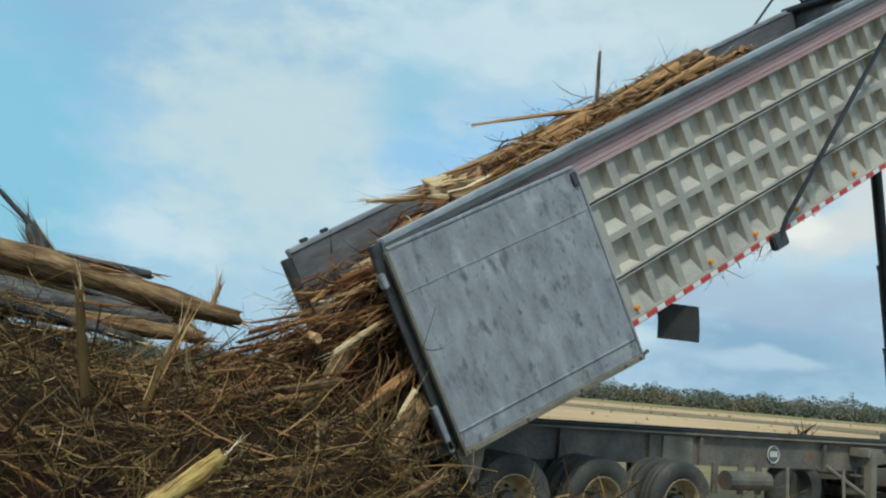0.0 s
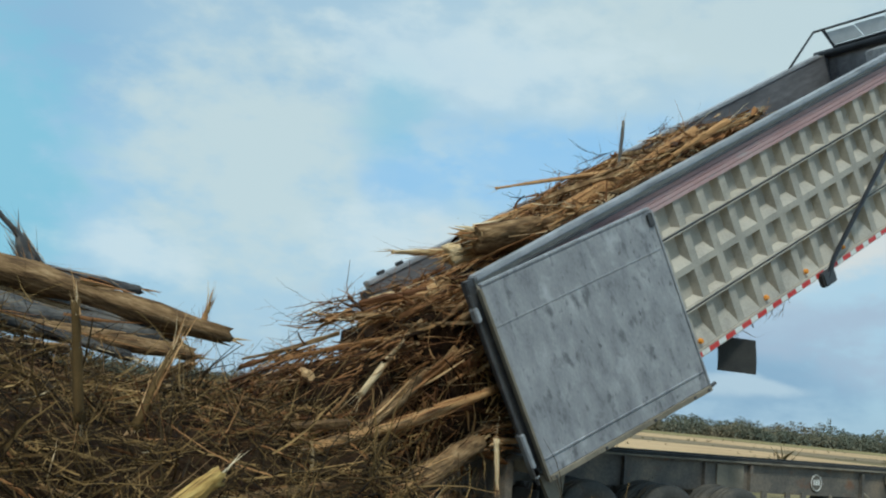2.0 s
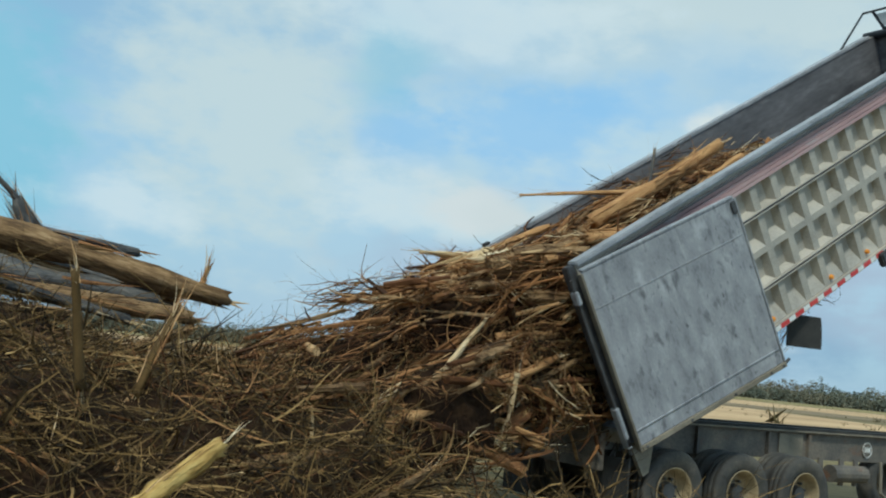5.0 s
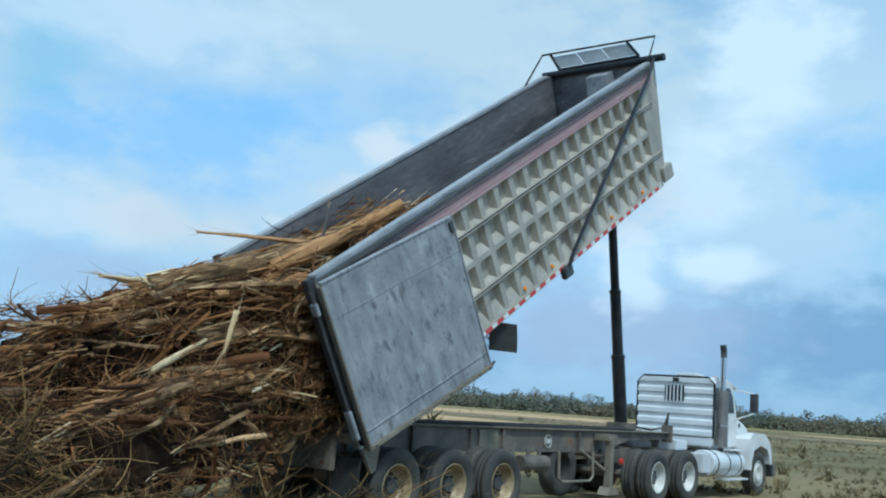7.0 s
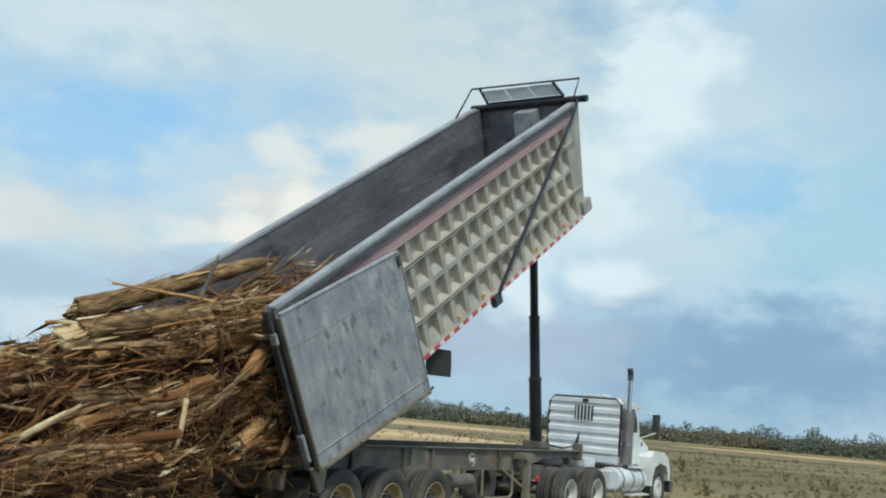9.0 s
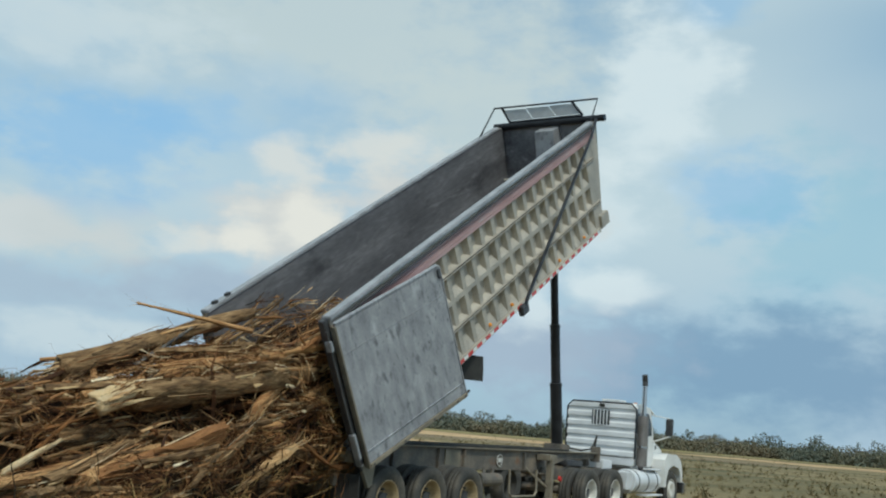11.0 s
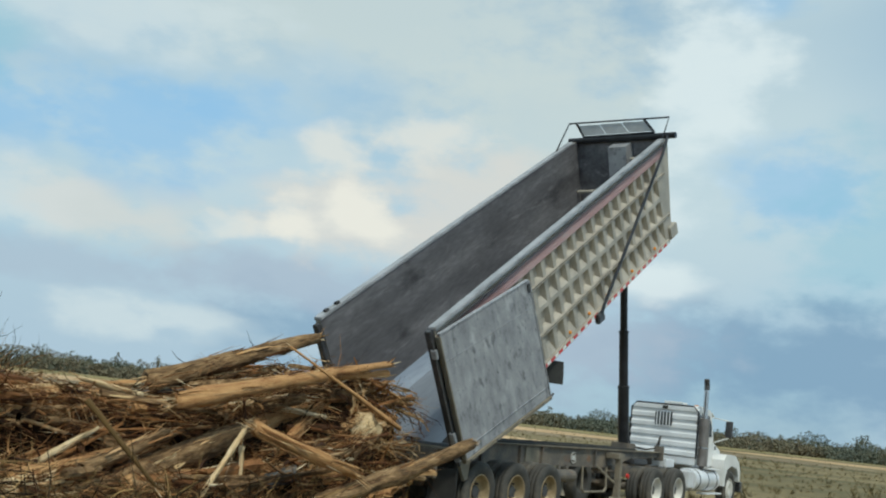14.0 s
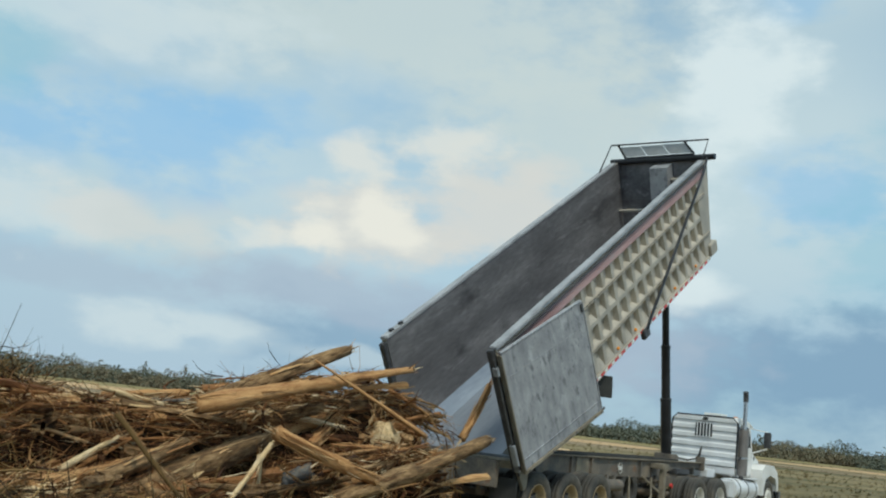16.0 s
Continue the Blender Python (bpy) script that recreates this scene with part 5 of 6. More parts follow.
def make_old_heap():
    h = Heap(3)
    g = h.rng
    # core sheet, its near-black colour standing for shade between the sticks
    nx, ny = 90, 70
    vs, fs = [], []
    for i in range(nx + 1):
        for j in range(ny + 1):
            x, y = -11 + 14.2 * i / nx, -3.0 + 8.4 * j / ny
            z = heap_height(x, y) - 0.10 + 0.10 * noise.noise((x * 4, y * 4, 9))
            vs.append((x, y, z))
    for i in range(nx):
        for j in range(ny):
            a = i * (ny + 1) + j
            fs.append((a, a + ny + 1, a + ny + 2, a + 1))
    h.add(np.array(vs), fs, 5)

    def spot():
        while True:
            x = g.uniform(-8.0, 2.9)
            y = g.uniform(-2.4, 3.6)
            z = heap_height(x, y)
            if z > 0.10:
                return np.array([x, y, z])

    for _ in range(900):
        c = spot()
        way = g.normal(size=3) * np.array([1, 0.9, 0.40]) + np.array([0, -0.2, 0.0])
        way /= np.linalg.norm(way)
        long = g.uniform(0.6, 1.4)
        for _ in range(g.integers(4, 13)):
            p = c + g.normal(size=3) * np.array([0.13, 0.13, 0.03])
            h.root(p, way + g.normal(size=3) * 0.32, long, 0.95)
    for _ in range(1200):
        p = spot()
        h.root(p + np.array([0, 0, g.uniform(-0.05, 0.05)]), g.normal(size=3) * np.array([1, 0.9, 0.42]) + np.array([0, -0.2, -0.02]), 1.0, 0.9)
    for _ in range(350):
        p = spot()
        h.slat(p, g.normal(size=3) * np.array([1, 0.8, 0.4]), 0.9, 0.1)
    for _ in range(45):
        p = spot() - np.array([0, 0, 0.06])
        if p[0] > -1.5:
            continue
        d = g.normal(size=3) * np.array([1, 0.7, 0.18])
        h.log(p, d, g.uniform(0.6, 1.5), g.uniform(0.03, 0.075), 3 if g.random() < 0.7 else 1, 6)
    ob = new("old_debris_heap", h.mesh("old_debris_heap"))
    tagged(ob, "heap of brown roots, weeds and splinters on the ground", "wood debris", kind="stuff")


def make_log(name, label, a, b, r, slot=3, seed=0, tip=0.8, splinters=12, bend=0.02):
    """A log between two places; its origin is the first end."""
    a, b = Vector(a), Vector(b)
    h = Heap(seed)
    torn = Heap(seed + 500)
    h.log(np.zeros(3), np.array([1.0, 0, 0]), (b - a).length, r, slot, splinters, bend, tip, torn)
    trunk = h.mesh(name)
    trunk.shade_smooth()
    ob = new(name, trunk)
    ob.matrix_basis = span(a, b)
    tagged(ob, label, "log")
    fibres = new("splinter_fringe", torn.mesh("splinter_fringe"))
    fibres.parent = ob
    tagged(fibres, "loose torn fibres and splinters", kind="stuff")
    return ob


def span(a, b):
    a, b = Vector(a), Vector(b)
    return Matrix.Translation(a) @ (b - a).to_track_quat("X", "Z").to_matrix().to_4x4()


def make_far_logs():
    """Smouldering logs stacked on the heap behind."""
    make_log("log", "long brown log lying on top of the heap", (-5.6, 3.4, 2.98), (-1.50, 2.9, 2.22), 0.175, 3, 1, 0.6, 4, 0.003)
    make_log("log", "brown split log with an orange torn end", (-4.6, 2.6, 2.12), (-2.02, 2.6, 1.98), 0.125, 3, 2, 0.7, 7, 0.004)
    make_log("log", "charred grey log lying on the heap", (-5.8, 3.7, 2.70), (-2.1, 3.4, 2.18), 0.18, 6, 3, 0.8, 3, 0.004)
    make_log("log", "charred grey log lying on the heap", (-5.6, 3.0, 2.42), (-2.4, 3.0, 2.14), 0.15, 6, 4, 0.8, 3, 0.004)
    make_log("log", "weathered grey log end behind the brown log", (-4.4, 4.2, 2.90), (-2.35, 4.0, 2.72), 0.085, 6, 5, 0.6, 8)
    make_log("branch", "thin dead branch standing up from the logs", (-3.55, 3.6, 2.75), (-4.55, 3.6, 3.75), 0.045, 6, 6, 0.35, 2, 0.06)
    make_log("stump", "broken grey stump end", (-3.65, 3.6, 2.55), (-3.95, 3.6, 3.15), 0.12, 6, 7, 0.4, 10)
    make_log("log", "thin charred log across the stack", (-5.2, 2.3, 2.30), (-2.75, 2.5, 1.92), 0.07, 6, 10, 0.6, 8, 0.04)
    make_log("log", "brown log end sticking out of the stack", (-4.3, 3.3, 2.50), (-2.05, 3.1, 2.12), 0.07, 3, 11, 0.6, 8, 0.04)
    make_log("branch", "thin bent branch hanging off the logs", (-2.75, 4.0, 2.80), (-1.95, 3.9, 2.42), 0.022, 6, 12, 0.4, 2, 0.12)
    make_log("stump", "short splintered stub on the log", (-1.85, 3.0, 2.25), (-1.80, 3.0, 2.62), 0.05, 1, 13, 0.3, 12)
    make_log("log", "bare upright splintered stem in the heap", (-3.35, -0.2, 1.25), (-3.05, -0.1, 2.02), 0.05, 4, 14, 0.2, 10)
    make_log("log", "short yellow split log lying on the heap", (-4.02, -2.7, 0.71), (-3.38, -2.43, 1.12), 0.068, 7, 8, 0.85, 3)
    make_log("log", "dead grey stick standing in the heap", (-3.95, -0.9, 1.30), (-4.12, -0.9, 2.18), 0.045, 4, 9, 0.75, 4)


def make_brush_mound():
    """Dark twiggy brush piled up behind the old heap."""
    h = Heap(17)
    g = h.rng
    # core with the shade between the twigs painted in
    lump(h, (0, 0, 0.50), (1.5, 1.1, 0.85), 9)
    for _ in range(600):
        a, e = g.uniform(0, 6.283), g.uniform(0.0, 1.45)
        out = np.array([math.cos(a) * math.cos(e), math.sin(a) * math.cos(e), math.sin(e)])
        p = np.array([0, 0, 0.5]) + out * np.array([1.8, 1.3, 1.12]) * g.uniform(0.85, 1.08)
        p[2] = max(p[2], 0.08)
        way = out * 0.35 + g.normal(size=3) * np.array([0.8, 0.8, 0.35])
        for _ in range(g.integers(3, 7)):
            h.root(p + g.normal(size=3) * 0.08, way + g.normal(size=3) * 0.35, g.uniform(0.6, 1.2), 0.75)
    ob = new("brush_mound", h.mesh("brush_mound"))
    ob.matrix_basis = pose(2.2, 5.3, 0)
    tagged(ob, "mound of dark tangled twigs and roots on the ground", "wood debris", kind="stuff")


make_old_heap()
make_brush_mound()
make_far_logs()
make_load()


def ride_log(name, label, length, r, slot, seed, tip, splinters, bend, rows):
    ob = make_log(name, label, (0, 0, 0), (length, 0, 0), r, slot, seed, tip, splinters, bend)
    MOVING.append((ob, [(t, span(a, b)) for t, a, b in rows]))


# ---------------------------------------------------------------- single logs and sticks that ride, tip and settle
def make_loose_logs():
    ride_log('branch', 'thin dark dead stick standing up from the load', 1.04, 0.03, 6, 71, 0.6, 3, 0.03, [
        (0.0, (2.29, 1.00, 5.12), (2.26, 1.00, 6.16)),
        (1.5, (2.66, 1.00, 4.70), (2.70, 1.00, 5.73)),
        (3.5, (3.11, 1.00, 4.32), (3.23, 1.00, 5.35)),
        (7.0, (3.48, 1.00, 3.22), (3.64, 1.00, 4.25)),
        (11.0, (2.74, 1.20, 2.10), (3.61, 1.20, 2.66)),
        (12.5, (2.21, 1.20, 1.60), (3.24, 1.20, 1.68)),
        (16.0, (2.21, 1.20, 1.60), (3.24, 1.20, 1.68)),
    ])
    ride_log('branch', 'long pale broken branch jutting from the load', 2.10, 0.032, 1, 72, 0.35, 4, 0.02, [
        (0.0, (2.52, 1.20, 5.48), (0.67, 1.20, 4.89)),
        (1.5, (2.87, 1.20, 5.12), (1.02, 1.20, 4.53)),
        (3.5, (3.31, 1.20, 4.75), (1.43, 1.20, 4.25)),
        (7.0, (3.70, 1.20, 3.69), (1.76, 1.20, 3.52)),
        (11.0, (4.55, 1.00, 2.76), (2.62, 1.00, 2.86)),
        (12.5, (4.79, 0.54, 2.36), (2.88, 0.86, 2.57)),
        (13.5, (5.20, -0.54, 1.58), (3.10, 0.14, 2.68)),
        (14.5, (5.50, -0.58, 1.46), (3.20, 0.11, 2.58)),
        (16.0, (5.56, -0.58, 1.50), (3.24, 0.15, 2.59)),
    ])
    ride_log('split_block', 'white freshly split block of wood', 0.56, 0.11, 2, 73, 0.7, 16, 0.02, [
        (0.0, (-0.18, 0.90, 3.85), (0.34, 0.90, 4.06)),
        (1.5, (0.10, 0.90, 3.47), (0.60, 0.90, 3.71)),
        (3.5, (0.50, 0.90, 3.14), (1.01, 0.90, 3.39)),
        (7.0, (0.59, 0.60, 2.62), (1.10, 0.60, 2.85)),
        (11.0, (1.23, 0.00, 1.59), (1.75, 0.00, 1.80)),
        (12.0, (0.21, -0.50, 1.04), (0.73, -0.50, 1.26)),
        (13.0, (-0.55, -0.70, 0.63), (-0.01, -0.70, 0.78)),
        (16.0, (-0.55, -0.70, 0.63), (-0.01, -0.70, 0.78)),
    ])
    ride_log('log', 'thick torn trunk lying in the load', 3.59, 0.17, 3, 74, 0.75, 16, 0.02, [
        (0.0, (-0.02, 0.65, 3.66), (3.36, 0.95, 4.92)),
        (1.0, (0.16, 0.65, 3.55), (3.56, 0.95, 4.76)),
        (2.0, (0.39, 0.65, 3.58), (3.81, 0.95, 4.63)),
        (3.0, (0.49, 0.65, 3.36), (3.91, 0.95, 4.41)),
        (4.0, (0.52, 0.65, 3.12), (3.94, 0.95, 4.17)),
        (5.0, (0.63, 0.65, 2.87), (4.04, 0.95, 3.93)),
        (6.0, (0.72, 0.65, 2.61), (4.13, 0.95, 3.67)),
        (7.0, (0.61, 0.65, 2.63), (4.03, 0.95, 3.71)),
        (11.0, (1.80, 0.09, 1.72), (5.34, 0.41, 2.22)),
        (12.5, (0.85, -0.45, 0.92), (4.17, 0.15, 2.16)),
        (13.5, (-0.18, -0.59, 0.41), (3.22, 0.19, 1.24)),
        (16.0, (-0.18, -0.59, 0.41), (3.22, 0.19, 1.24)),
    ])
    ride_log('log', 'long brown trunk on top of the load', 3.50, 0.15, 3, 75, 0.5, 16, 0.02, [
        (0.0, (1.65, 1.50, 4.49), (5.26, 1.80, 5.85)),
        (1.0, (1.85, 1.50, 4.28), (5.46, 1.80, 5.65)),
        (2.0, (2.10, 1.50, 4.07), (5.70, 1.80, 5.44)),
        (3.0, (2.20, 1.50, 3.84), (5.80, 1.80, 5.22)),
        (4.0, (2.23, 1.50, 3.61), (5.83, 1.80, 4.99)),
        (5.0, (2.34, 1.50, 3.36), (5.94, 1.80, 4.75)),
        (6.0, (2.43, 1.50, 3.10), (6.03, 1.80, 4.50)),
        (7.0, (2.33, 1.50, 3.13), (5.92, 1.80, 4.54)),
        (10.5, (1.60, 1.25, 2.14), (5.19, 1.60, 3.33)),
        (11.5, (1.94, 1.25, 1.81), (5.53, 1.60, 3.03)),
        (12.0, (2.17, 1.25, 1.72), (5.62, 1.60, 2.92)),
        (12.5, (2.26, 1.25, 1.71), (5.71, 1.60, 2.98)),
        (13.0, (2.18, 1.25, 1.76), (5.72, 1.60, 2.85)),
        (14.0, (2.45, 1.25, 1.72), (5.66, 1.60, 2.63)),
        (16.0, (2.79, 1.25, 1.51), (6.01, 1.60, 2.64)),
    ])
    ride_log('log', 'orange torn log with a ragged tip', 4.56, 0.1, 1, 76, 0.5, 18, 0.02, [
        (0.0, (1.22, 0.43, 4.56), (5.69, 0.77, 5.39)),
        (1.0, (1.42, 0.43, 4.36), (5.89, 0.77, 5.19)),
        (2.0, (1.67, 0.43, 4.14), (6.13, 0.77, 4.98)),
        (3.0, (1.77, 0.43, 3.91), (6.23, 0.77, 4.76)),
        (4.0, (1.80, 0.43, 3.68), (6.26, 0.77, 4.53)),
        (5.0, (1.91, 0.43, 3.43), (6.37, 0.77, 4.29)),
        (6.0, (2.00, 0.43, 3.17), (6.46, 0.77, 4.04)),
        (7.0, (2.07, 0.43, 2.90), (6.53, 0.77, 3.78)),
        (8.0, (2.17, 0.43, 2.62), (6.63, 0.77, 3.51)),
        (9.0, (2.36, 0.43, 2.33), (6.82, 0.77, 3.22)),
        (10.0, (2.54, 0.43, 2.03), (6.99, 0.77, 2.93)),
        (11.0, (2.46, 0.43, 2.01), (6.91, 0.77, 2.92)),
        (12.5, (3.17, 0.35, 1.64), (7.64, 0.65, 2.48)),
        (13.5, (1.86, -0.30, 1.53), (6.30, 0.30, 2.39)),
        (14.5, (1.57, -0.28, 1.61), (6.00, 0.28, 2.49)),
        (16.0, (1.64, -0.27, 1.63), (6.08, 0.27, 2.50)),
    ])
    ride_log('log', 'rough reddish log at the foot of the heap', 3.86, 0.1, 3, 77, 0.75, 16, 0.02, [
        (0.0, (2.65, 0.49, 3.19), (6.07, 0.91, 4.94)),
        (1.0, (2.85, 0.49, 2.98), (6.27, 0.91, 4.74)),
        (2.0, (3.10, 0.49, 2.77), (6.51, 0.91, 4.53)),
        (3.0, (3.21, 0.49, 2.54), (6.62, 0.91, 4.31)),
        (4.0, (3.24, 0.49, 2.31), (6.65, 0.91, 4.08)),
        (5.0, (3.35, 0.49, 2.06), (6.75, 0.91, 3.84)),
        (6.0, (3.44, 0.49, 1.81), (6.84, 0.91, 3.59)),
        (7.0, (3.52, 0.49, 1.54), (6.92, 0.91, 3.33)),
        (8.0, (3.62, 0.49, 1.26), (7.02, 0.91, 3.06)),
        (9.0, (3.81, 0.49, 0.98), (7.20, 0.91, 2.78)),
        (10.0, (3.99, 0.49, 0.68), (7.38, 0.91, 2.48)),
        (11.0, (3.92, 0.49, 0.66), (7.30, 0.91, 2.47)),
        (12.5, (2.30, -0.35, 0.60), (5.85, 0.45, 1.88)),
        (13.3, (3.09, -1.30, 0.50), (6.87, -1.00, 1.26)),
        (14.5, (2.90, -1.39, 0.72), (6.69, -1.01, 1.36)),
        (16.0, (2.92, -1.39, 0.75), (6.70, -1.01, 1.45)),
    ])
    ride_log('log', 'orange split log leaning on the heap', 1.45, 0.085, 1, 78, 0.8, 12, 0.02, [
        (0.0, (3.82, 1.20, 4.68), (5.05, 1.25, 5.46)),
        (1.0, (4.02, 1.20, 4.48), (5.25, 1.25, 5.26)),
        (2.0, (4.27, 1.20, 4.27), (5.49, 1.25, 5.05)),
        (3.0, (4.37, 1.20, 4.04), (5.60, 1.25, 4.83)),
        (4.0, (4.40, 1.20, 3.81), (5.62, 1.25, 4.60)),
        (5.0, (4.51, 1.20, 3.57), (5.73, 1.25, 4.36)),
        (6.0, (4.60, 1.20, 3.31), (5.82, 1.25, 4.10)),
        (7.0, (4.67, 1.20, 3.05), (5.89, 1.25, 3.84)),
        (8.0, (4.77, 1.20, 2.77), (5.99, 1.25, 3.57)),
        (9.0, (4.96, 1.20, 2.48), (6.18, 1.25, 3.28)),
        (10.0, (5.14, 1.20, 2.19), (6.35, 1.25, 2.99)),
        (12.0, (2.75, -0.44, 1.41), (3.98, -0.96, 0.84)),
        (14.5, (2.16, -1.01, 1.37), (3.49, -1.39, 0.92)),
        (16.0, (2.22, -1.00, 1.42), (3.53, -1.40, 0.93)),
    ])
    ride_log('log', 'short upright splintered log', 1.16, 0.06, 1, 79, 0.8, 10, 0.05, [
        (0.0, (4.76, 1.20, 5.23), (5.74, 1.25, 5.86)),
        (1.0, (4.96, 1.20, 5.03), (5.94, 1.25, 5.67)),
        (2.0, (5.21, 1.20, 4.82), (6.18, 1.25, 5.46)),
        (3.0, (5.31, 1.20, 4.60), (6.28, 1.25, 5.24)),
        (4.0, (5.34, 1.20, 4.37), (6.31, 1.25, 5.01)),
        (5.0, (5.44, 1.20, 4.13), (6.41, 1.25, 4.77)),
        (6.0, (5.54, 1.20, 3.87), (6.50, 1.25, 4.52)),
        (7.0, (5.61, 1.20, 3.61), (6.58, 1.25, 4.25)),
        (8.0, (5.71, 1.20, 3.34), (6.67, 1.25, 3.98)),
        (9.0, (5.89, 1.20, 3.05), (6.86, 1.25, 3.70)),
        (10.0, (6.07, 1.20, 2.76), (7.03, 1.25, 3.40)),
        (11.0, (6.17, 1.20, 2.45), (7.14, 1.25, 3.10)),
        (12.0, (6.26, 1.20, 2.13), (7.22, 1.25, 2.78)),
        (13.5, (7.14, 0.60, 0.45), (8.12, 0.60, 1.07)),
        (15.0, (7.53, 0.60, 1.23), (8.38, 0.60, 2.02)),
        (16.0, (8.16, 0.60, 1.46), (8.91, 0.60, 2.35)),
    ])
    ride_log('log', 'short grey log with a pale sawn end', 0.36, 0.1, 6, 80, 0.95, 3, 0.0, [
        (0.0, (5.11, 1.20, 5.44), (5.39, 1.25, 5.66)),
        (1.0, (5.31, 1.20, 5.24), (5.59, 1.25, 5.46)),
        (2.0, (5.55, 1.20, 5.03), (5.84, 1.25, 5.25)),
        (3.0, (5.65, 1.20, 4.80), (5.94, 1.25, 5.03)),
        (4.0, (5.68, 1.20, 4.57), (5.97, 1.25, 4.80)),
        (5.0, (5.79, 1.20, 4.33), (6.07, 1.25, 4.56)),
        (6.0, (5.88, 1.20, 4.08), (6.16, 1.25, 4.31)),
        (7.0, (5.95, 1.20, 3.82), (6.23, 1.25, 4.05)),
        (8.0, (6.05, 1.20, 3.54), (6.33, 1.25, 3.77)),
        (9.0, (6.24, 1.20, 3.26), (6.52, 1.25, 3.49)),
        (10.0, (6.41, 1.20, 2.96), (6.69, 1.25, 3.19)),
        (11.0, (6.51, 1.20, 2.66), (6.80, 1.25, 2.89)),
        (12.0, (6.60, 1.20, 2.34), (6.88, 1.25, 2.57)),
        (13.5, (2.95, -0.60, 0.73), (3.20, -0.80, 0.89)),
        (16.0, (2.83, -0.60, 0.84), (3.07, -0.80, 1.03)),
    ])
    ride_log('stick', 'straight bare stick lying down the heap', 1.14, 0.028, 4, 81, 0.7, 3, 0.02, [
        (0.0, (4.49, 1.20, 5.08), (5.45, 1.25, 5.70)),
        (1.0, (4.70, 1.20, 4.88), (5.65, 1.25, 5.50)),
        (2.0, (4.94, 1.20, 4.66), (5.90, 1.25, 5.29)),
        (3.0, (5.04, 1.20, 4.44), (6.00, 1.25, 5.07)),
        (4.0, (5.07, 1.20, 4.21), (6.03, 1.25, 4.84)),
        (5.0, (5.18, 1.20, 3.97), (6.13, 1.25, 4.60)),
        (6.0, (5.27, 1.20, 3.72), (6.22, 1.25, 4.35)),
        (7.0, (5.34, 1.20, 3.45), (6.29, 1.25, 4.08)),
        (8.0, (5.44, 1.20, 3.18), (6.39, 1.25, 3.81)),
        (9.0, (5.63, 1.20, 2.89), (6.58, 1.25, 3.53)),
        (10.0, (5.80, 1.20, 2.59), (6.75, 1.25, 3.23)),
        (11.0, (5.91, 1.20, 2.29), (6.86, 1.25, 2.93)),
        (13.0, (0.38, -0.33, 1.71), (0.76, -1.07, 0.94)),
        (14.5, (0.55, -0.30, 1.47), (0.91, -1.10, 0.74)),
        (16.0, (0.63, -0.28, 1.47), (0.89, -1.12, 0.74)),
    ])
    ride_log('stick', 'pale peeled stick on the heap', 1.13, 0.032, 2, 82, 0.7, 5, 0.08, [
        (0.0, (4.50, 1.20, 5.08), (5.45, 1.25, 5.70)),
        (1.0, (4.70, 1.20, 4.88), (5.65, 1.25, 5.50)),
        (2.0, (4.94, 1.20, 4.67), (5.89, 1.25, 5.29)),
        (3.0, (5.05, 1.20, 4.44), (6.00, 1.25, 5.07)),
        (4.0, (5.08, 1.20, 4.21), (6.02, 1.25, 4.84)),
        (5.0, (5.18, 1.20, 3.97), (6.13, 1.25, 4.60)),
        (6.0, (5.27, 1.20, 3.72), (6.22, 1.25, 4.34)),
        (7.0, (5.35, 1.20, 3.45), (6.29, 1.25, 4.08)),
        (8.0, (5.44, 1.20, 3.18), (6.39, 1.25, 3.81)),
        (9.0, (5.63, 1.20, 2.89), (6.58, 1.25, 3.52)),
        (10.0, (5.81, 1.20, 2.60), (6.75, 1.25, 3.23)),
        (11.0, (5.91, 1.20, 2.29), (6.85, 1.25, 2.92)),
        (13.0, (2.37, -0.60, 1.44), (1.53, -1.00, 0.79)),
        (16.0, (2.55, -0.60, 1.28), (1.65, -1.00, 0.71)),
    ])
    ride_log('log', 'bark-covered log end under the open body', 1.94, 0.13, 3, 83, 0.9, 10, 0.02, [
        (0.0, (-1.45, -0.58, 0.52), (-0.19, 0.38, 1.65)),
        (1.5, (-1.33, -0.50, 0.67), (0.31, 0.30, 1.33)),
        (3.5, (-0.95, -0.46, 0.48), (0.69, 0.26, 1.21)),
        (7.0, (-2.33, -0.71, 0.59), (-0.62, 0.21, 0.62)),
        (8.0, (-1.68, -0.66, 0.57), (0.08, 0.16, 0.58)),
        (16.0, (-1.68, -0.66, 0.57), (0.08, 0.16, 0.58)),
    ])
    ride_log('log', 'orange torn log across the slope', 2.93, 0.07, 1, 84, 0.6, 16, 0.03, [
        (0.0, (-2.32, -0.51, 0.73), (0.12, 0.41, 2.06)),
        (1.5, (-1.95, -0.51, 1.22), (0.79, 0.31, 1.85)),
        (3.5, (-1.47, -0.38, 1.13), (1.25, 0.28, 1.97)),
        (7.0, (-0.69, -0.60, 1.15), (2.10, 0.20, 1.58)),
        (11.0, (-0.42, -0.60, 0.79), (2.38, 0.20, 1.11)),
        (16.0, (-0.42, -0.60, 0.79), (2.38, 0.20, 1.11)),
    ])
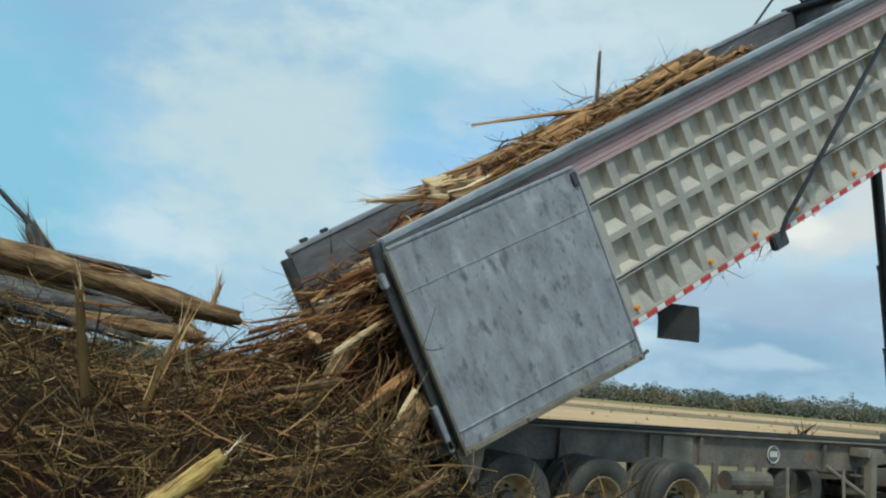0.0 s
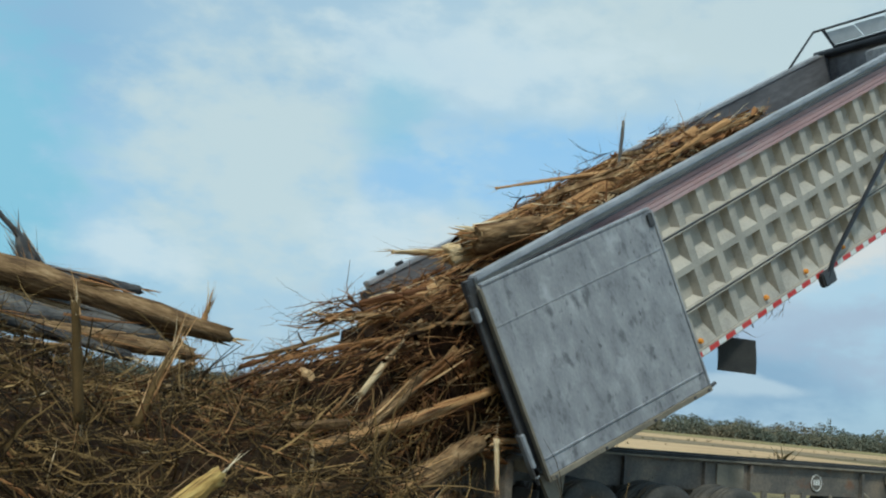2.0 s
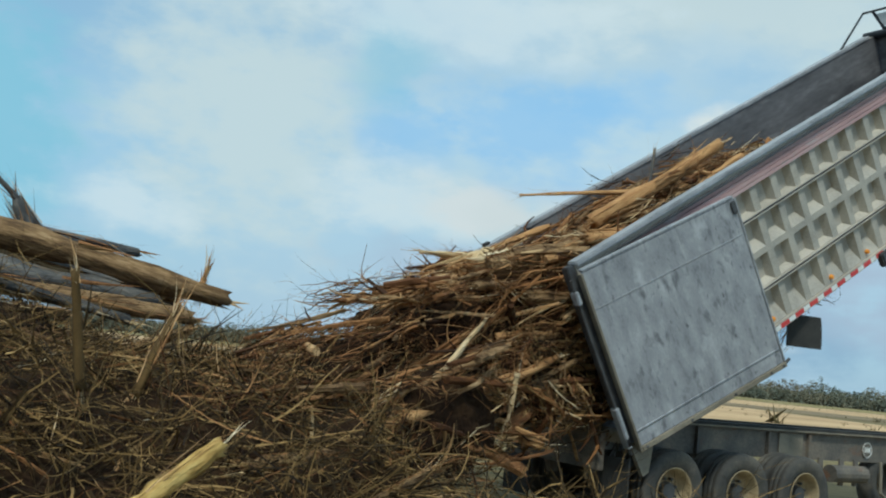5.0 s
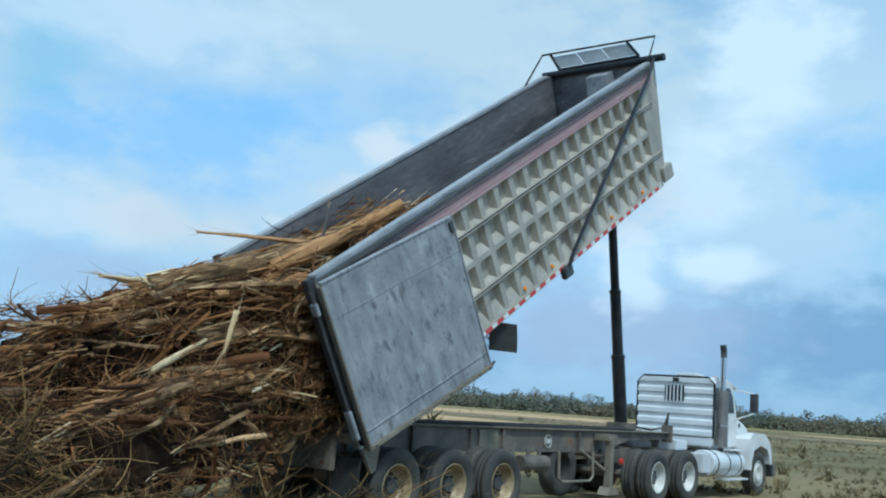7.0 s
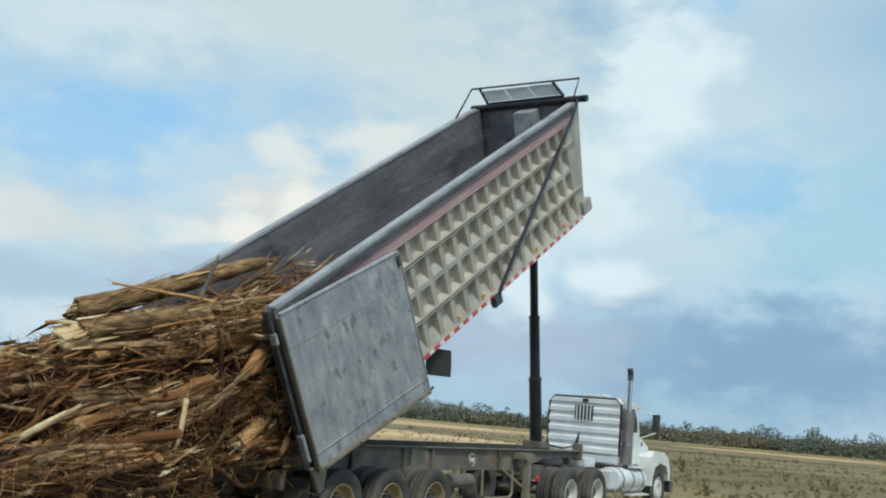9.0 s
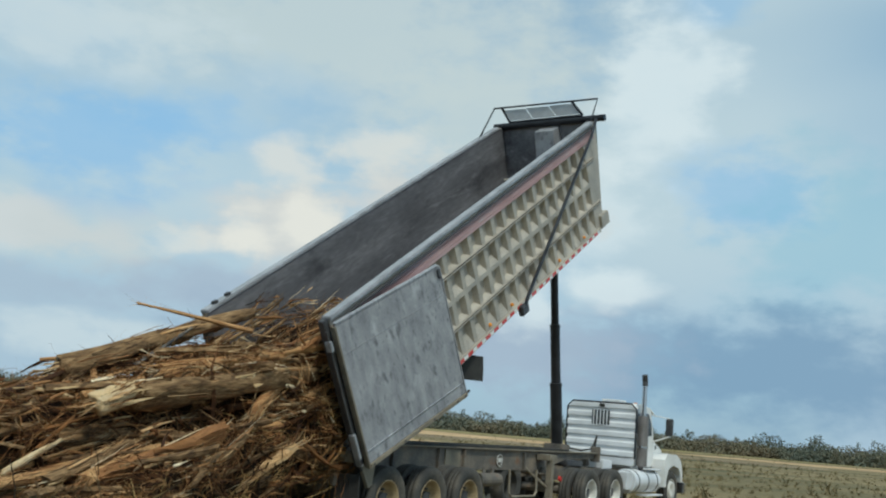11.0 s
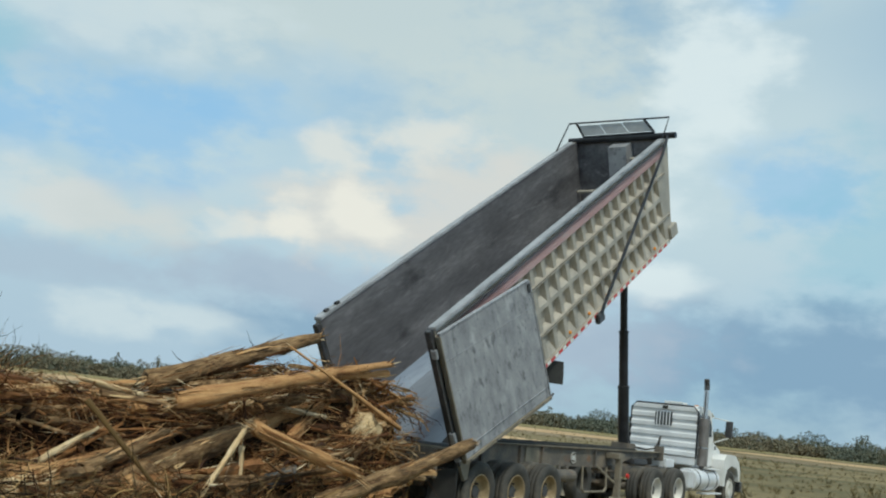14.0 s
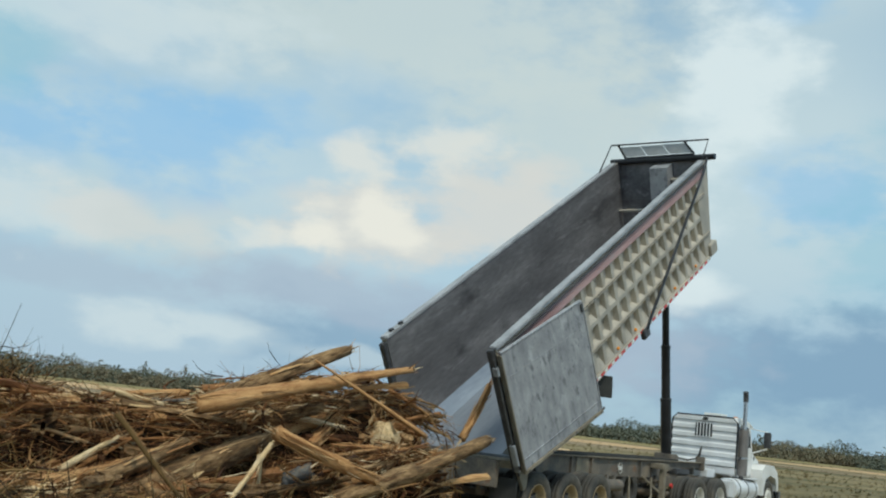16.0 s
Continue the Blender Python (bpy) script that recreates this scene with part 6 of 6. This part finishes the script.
    ride_log('slat', 'pale split slat hanging on the slope', 0.51, 0.03, 2, 85, 0.4, 5, 0.02, [
        (0.0, (-0.66, -0.10, 1.61), (-0.96, -0.20, 1.22)),
        (1.5, (0.23, -0.20, 1.46), (0.21, -0.30, 0.96)),
        (3.5, (0.44, -0.22, 1.29), (0.40, -0.28, 0.79)),
        (7.0, (1.13, -0.30, 2.47), (1.00, -0.30, 1.98)),
        (11.0, (2.51, -0.49, 1.14), (2.44, -0.61, 0.65)),
        (16.0, (2.51, -0.49, 1.14), (2.44, -0.61, 0.65)),
    ])
    ride_log('slat', 'long pale splinter lying on the slope', 1.01, 0.034, 2, 86, 0.4, 6, 0.03, [
        (0.0, (-1.56, -0.03, 1.89), (-0.75, 0.33, 2.38)),
        (3.5, (-0.79, -0.04, 1.66), (-0.18, 0.34, 2.37)),
        (7.0, (0.13, -0.31, 1.76), (1.01, 0.01, 2.15)),
        (11.0, (0.02, -0.39, 0.92), (0.90, -0.01, 1.23)),
        (16.0, (0.02, -0.39, 0.92), (0.90, -0.01, 1.23)),
    ])
    ride_log('log', 'grey-brown log on the slope', 1.45, 0.075, 3, 87, 0.8, 10, 0.03, [
        (0.0, (-1.80, -0.00, 1.32), (-0.85, 0.60, 2.24)),
        (3.5, (-1.01, -0.21, 1.26), (0.26, 0.21, 1.81)),
        (7.0, (-0.58, -0.39, 1.14), (0.79, -0.01, 1.44)),
        (11.0, (0.40, -0.48, 0.84), (1.77, -0.12, 1.17)),
        (16.0, (0.40, -0.48, 0.84), (1.77, -0.12, 1.17)),
    ])
    ride_log('slat', 'pale split plank on top of the load', 0.91, 0.045, 2, 88, 0.3, 6, 0.02, [
        (0.0, (0.11, 1.20, 3.89), (-0.76, 1.20, 3.64)),
        (1.5, (0.44, 1.20, 3.62), (-0.44, 1.20, 3.42)),
        (3.5, (0.83, 1.20, 3.25), (-0.07, 1.20, 3.11)),
        (7.0, (1.17, 1.00, 2.77), (0.27, 1.00, 2.73)),
        (11.0, (1.87, 0.60, 1.58), (0.97, 0.60, 1.69)),
        (16.0, (1.87, 0.60, 1.58), (0.97, 0.60, 1.69)),
    ])
    ride_log('log', 'brown log on the upper end of the load', 2.15, 0.12, 3, 89, 0.75, 14, 0.02, [
        (0.0, (2.80, 1.30, 5.60), (4.54, 1.50, 6.85)),
        (1.5, (3.21, 1.31, 5.23), (5.01, 1.49, 6.39)),
        (3.5, (3.66, 1.31, 4.80), (5.51, 1.49, 5.87)),
        (7.0, (3.97, 1.20, 3.76), (5.92, 1.40, 4.63)),
        (11.0, (4.61, 0.99, 2.32), (6.59, 1.21, 3.13)),
        (12.5, (5.26, 0.89, 2.00), (7.27, 1.11, 2.75)),
        (14.0, (4.14, 0.79, 1.22), (6.17, 0.91, 1.91)),
        (16.0, (4.14, 0.79, 1.22), (6.17, 0.91, 1.91)),
    ])
    ride_log('log', 'orange log on the upper end of the load', 2.79, 0.1, 1, 90, 0.75, 14, 0.02, [
        (0.0, (1.14, 0.60, 4.64), (3.52, 0.80, 6.08)),
        (1.5, (1.51, 0.60, 4.26), (3.88, 0.80, 5.72)),
        (3.5, (1.99, 0.60, 3.95), (4.35, 0.80, 5.42)),
        (7.0, (2.28, 0.51, 3.13), (4.79, 0.69, 4.33)),
        (11.0, (3.35, 0.29, 1.86), (5.93, 0.61, 2.86)),
        (12.0, (3.35, 0.30, 1.58), (5.95, 0.61, 2.50)),
        (13.0, (3.10, 0.35, 1.22), (5.70, 0.65, 1.92)),
        (16.0, (3.10, 0.35, 1.20), (5.70, 0.65, 1.84)),
    ])


make_loose_logs()


def make_pale_butt():
    """A thick pale log end that leaves the body late and stays at the heap's edge."""
    rows = []
    for t in range(0, 13):
        a = in_body(6.9 - slide(t), 1.1, 0.95, t).translation
        rows.append((t, a, a + Vector((0.42, -0.12, 0.2))))
    rows += [(13.5, Vector((5.50, 0.50, 1.32)), Vector((5.82, 0.28, 1.44))), (16.0, Vector((5.50, 0.50, 1.32)), Vector((5.82, 0.28, 1.44)))]
    ride_log("log", "thick pale barkless log end at the heap's edge", 0.48, 0.19, 2, 91, 0.95, 3, 0.0, rows)


make_pale_butt()


# ---------------------------------------------------------------- what moves
def motions():
    walk(TRAILER, [(t, pose(x, 0, 0)) for t, x in TRUCK_ROWS])
    walk(TRACTOR, [(t, pose(x, 0, 0)) for t, x in TRUCK_ROWS])
    walk(BODY, [(t, pose(0, 0, HINGE_Z, 0, -lift(t), 0)) for t in (0, 4, 8, 12, 16)])
    for wheel in WHEELS:
        at = wheel.matrix_basis.translation.copy()
        walk(wheel, [(t, pose(at.x, at.y, at.z, 0, math.degrees(truck_x(t) / 0.51), 0)) for t in range(17)])
    for ob, rows in MOVING:
        walk(ob, rows)


motions()
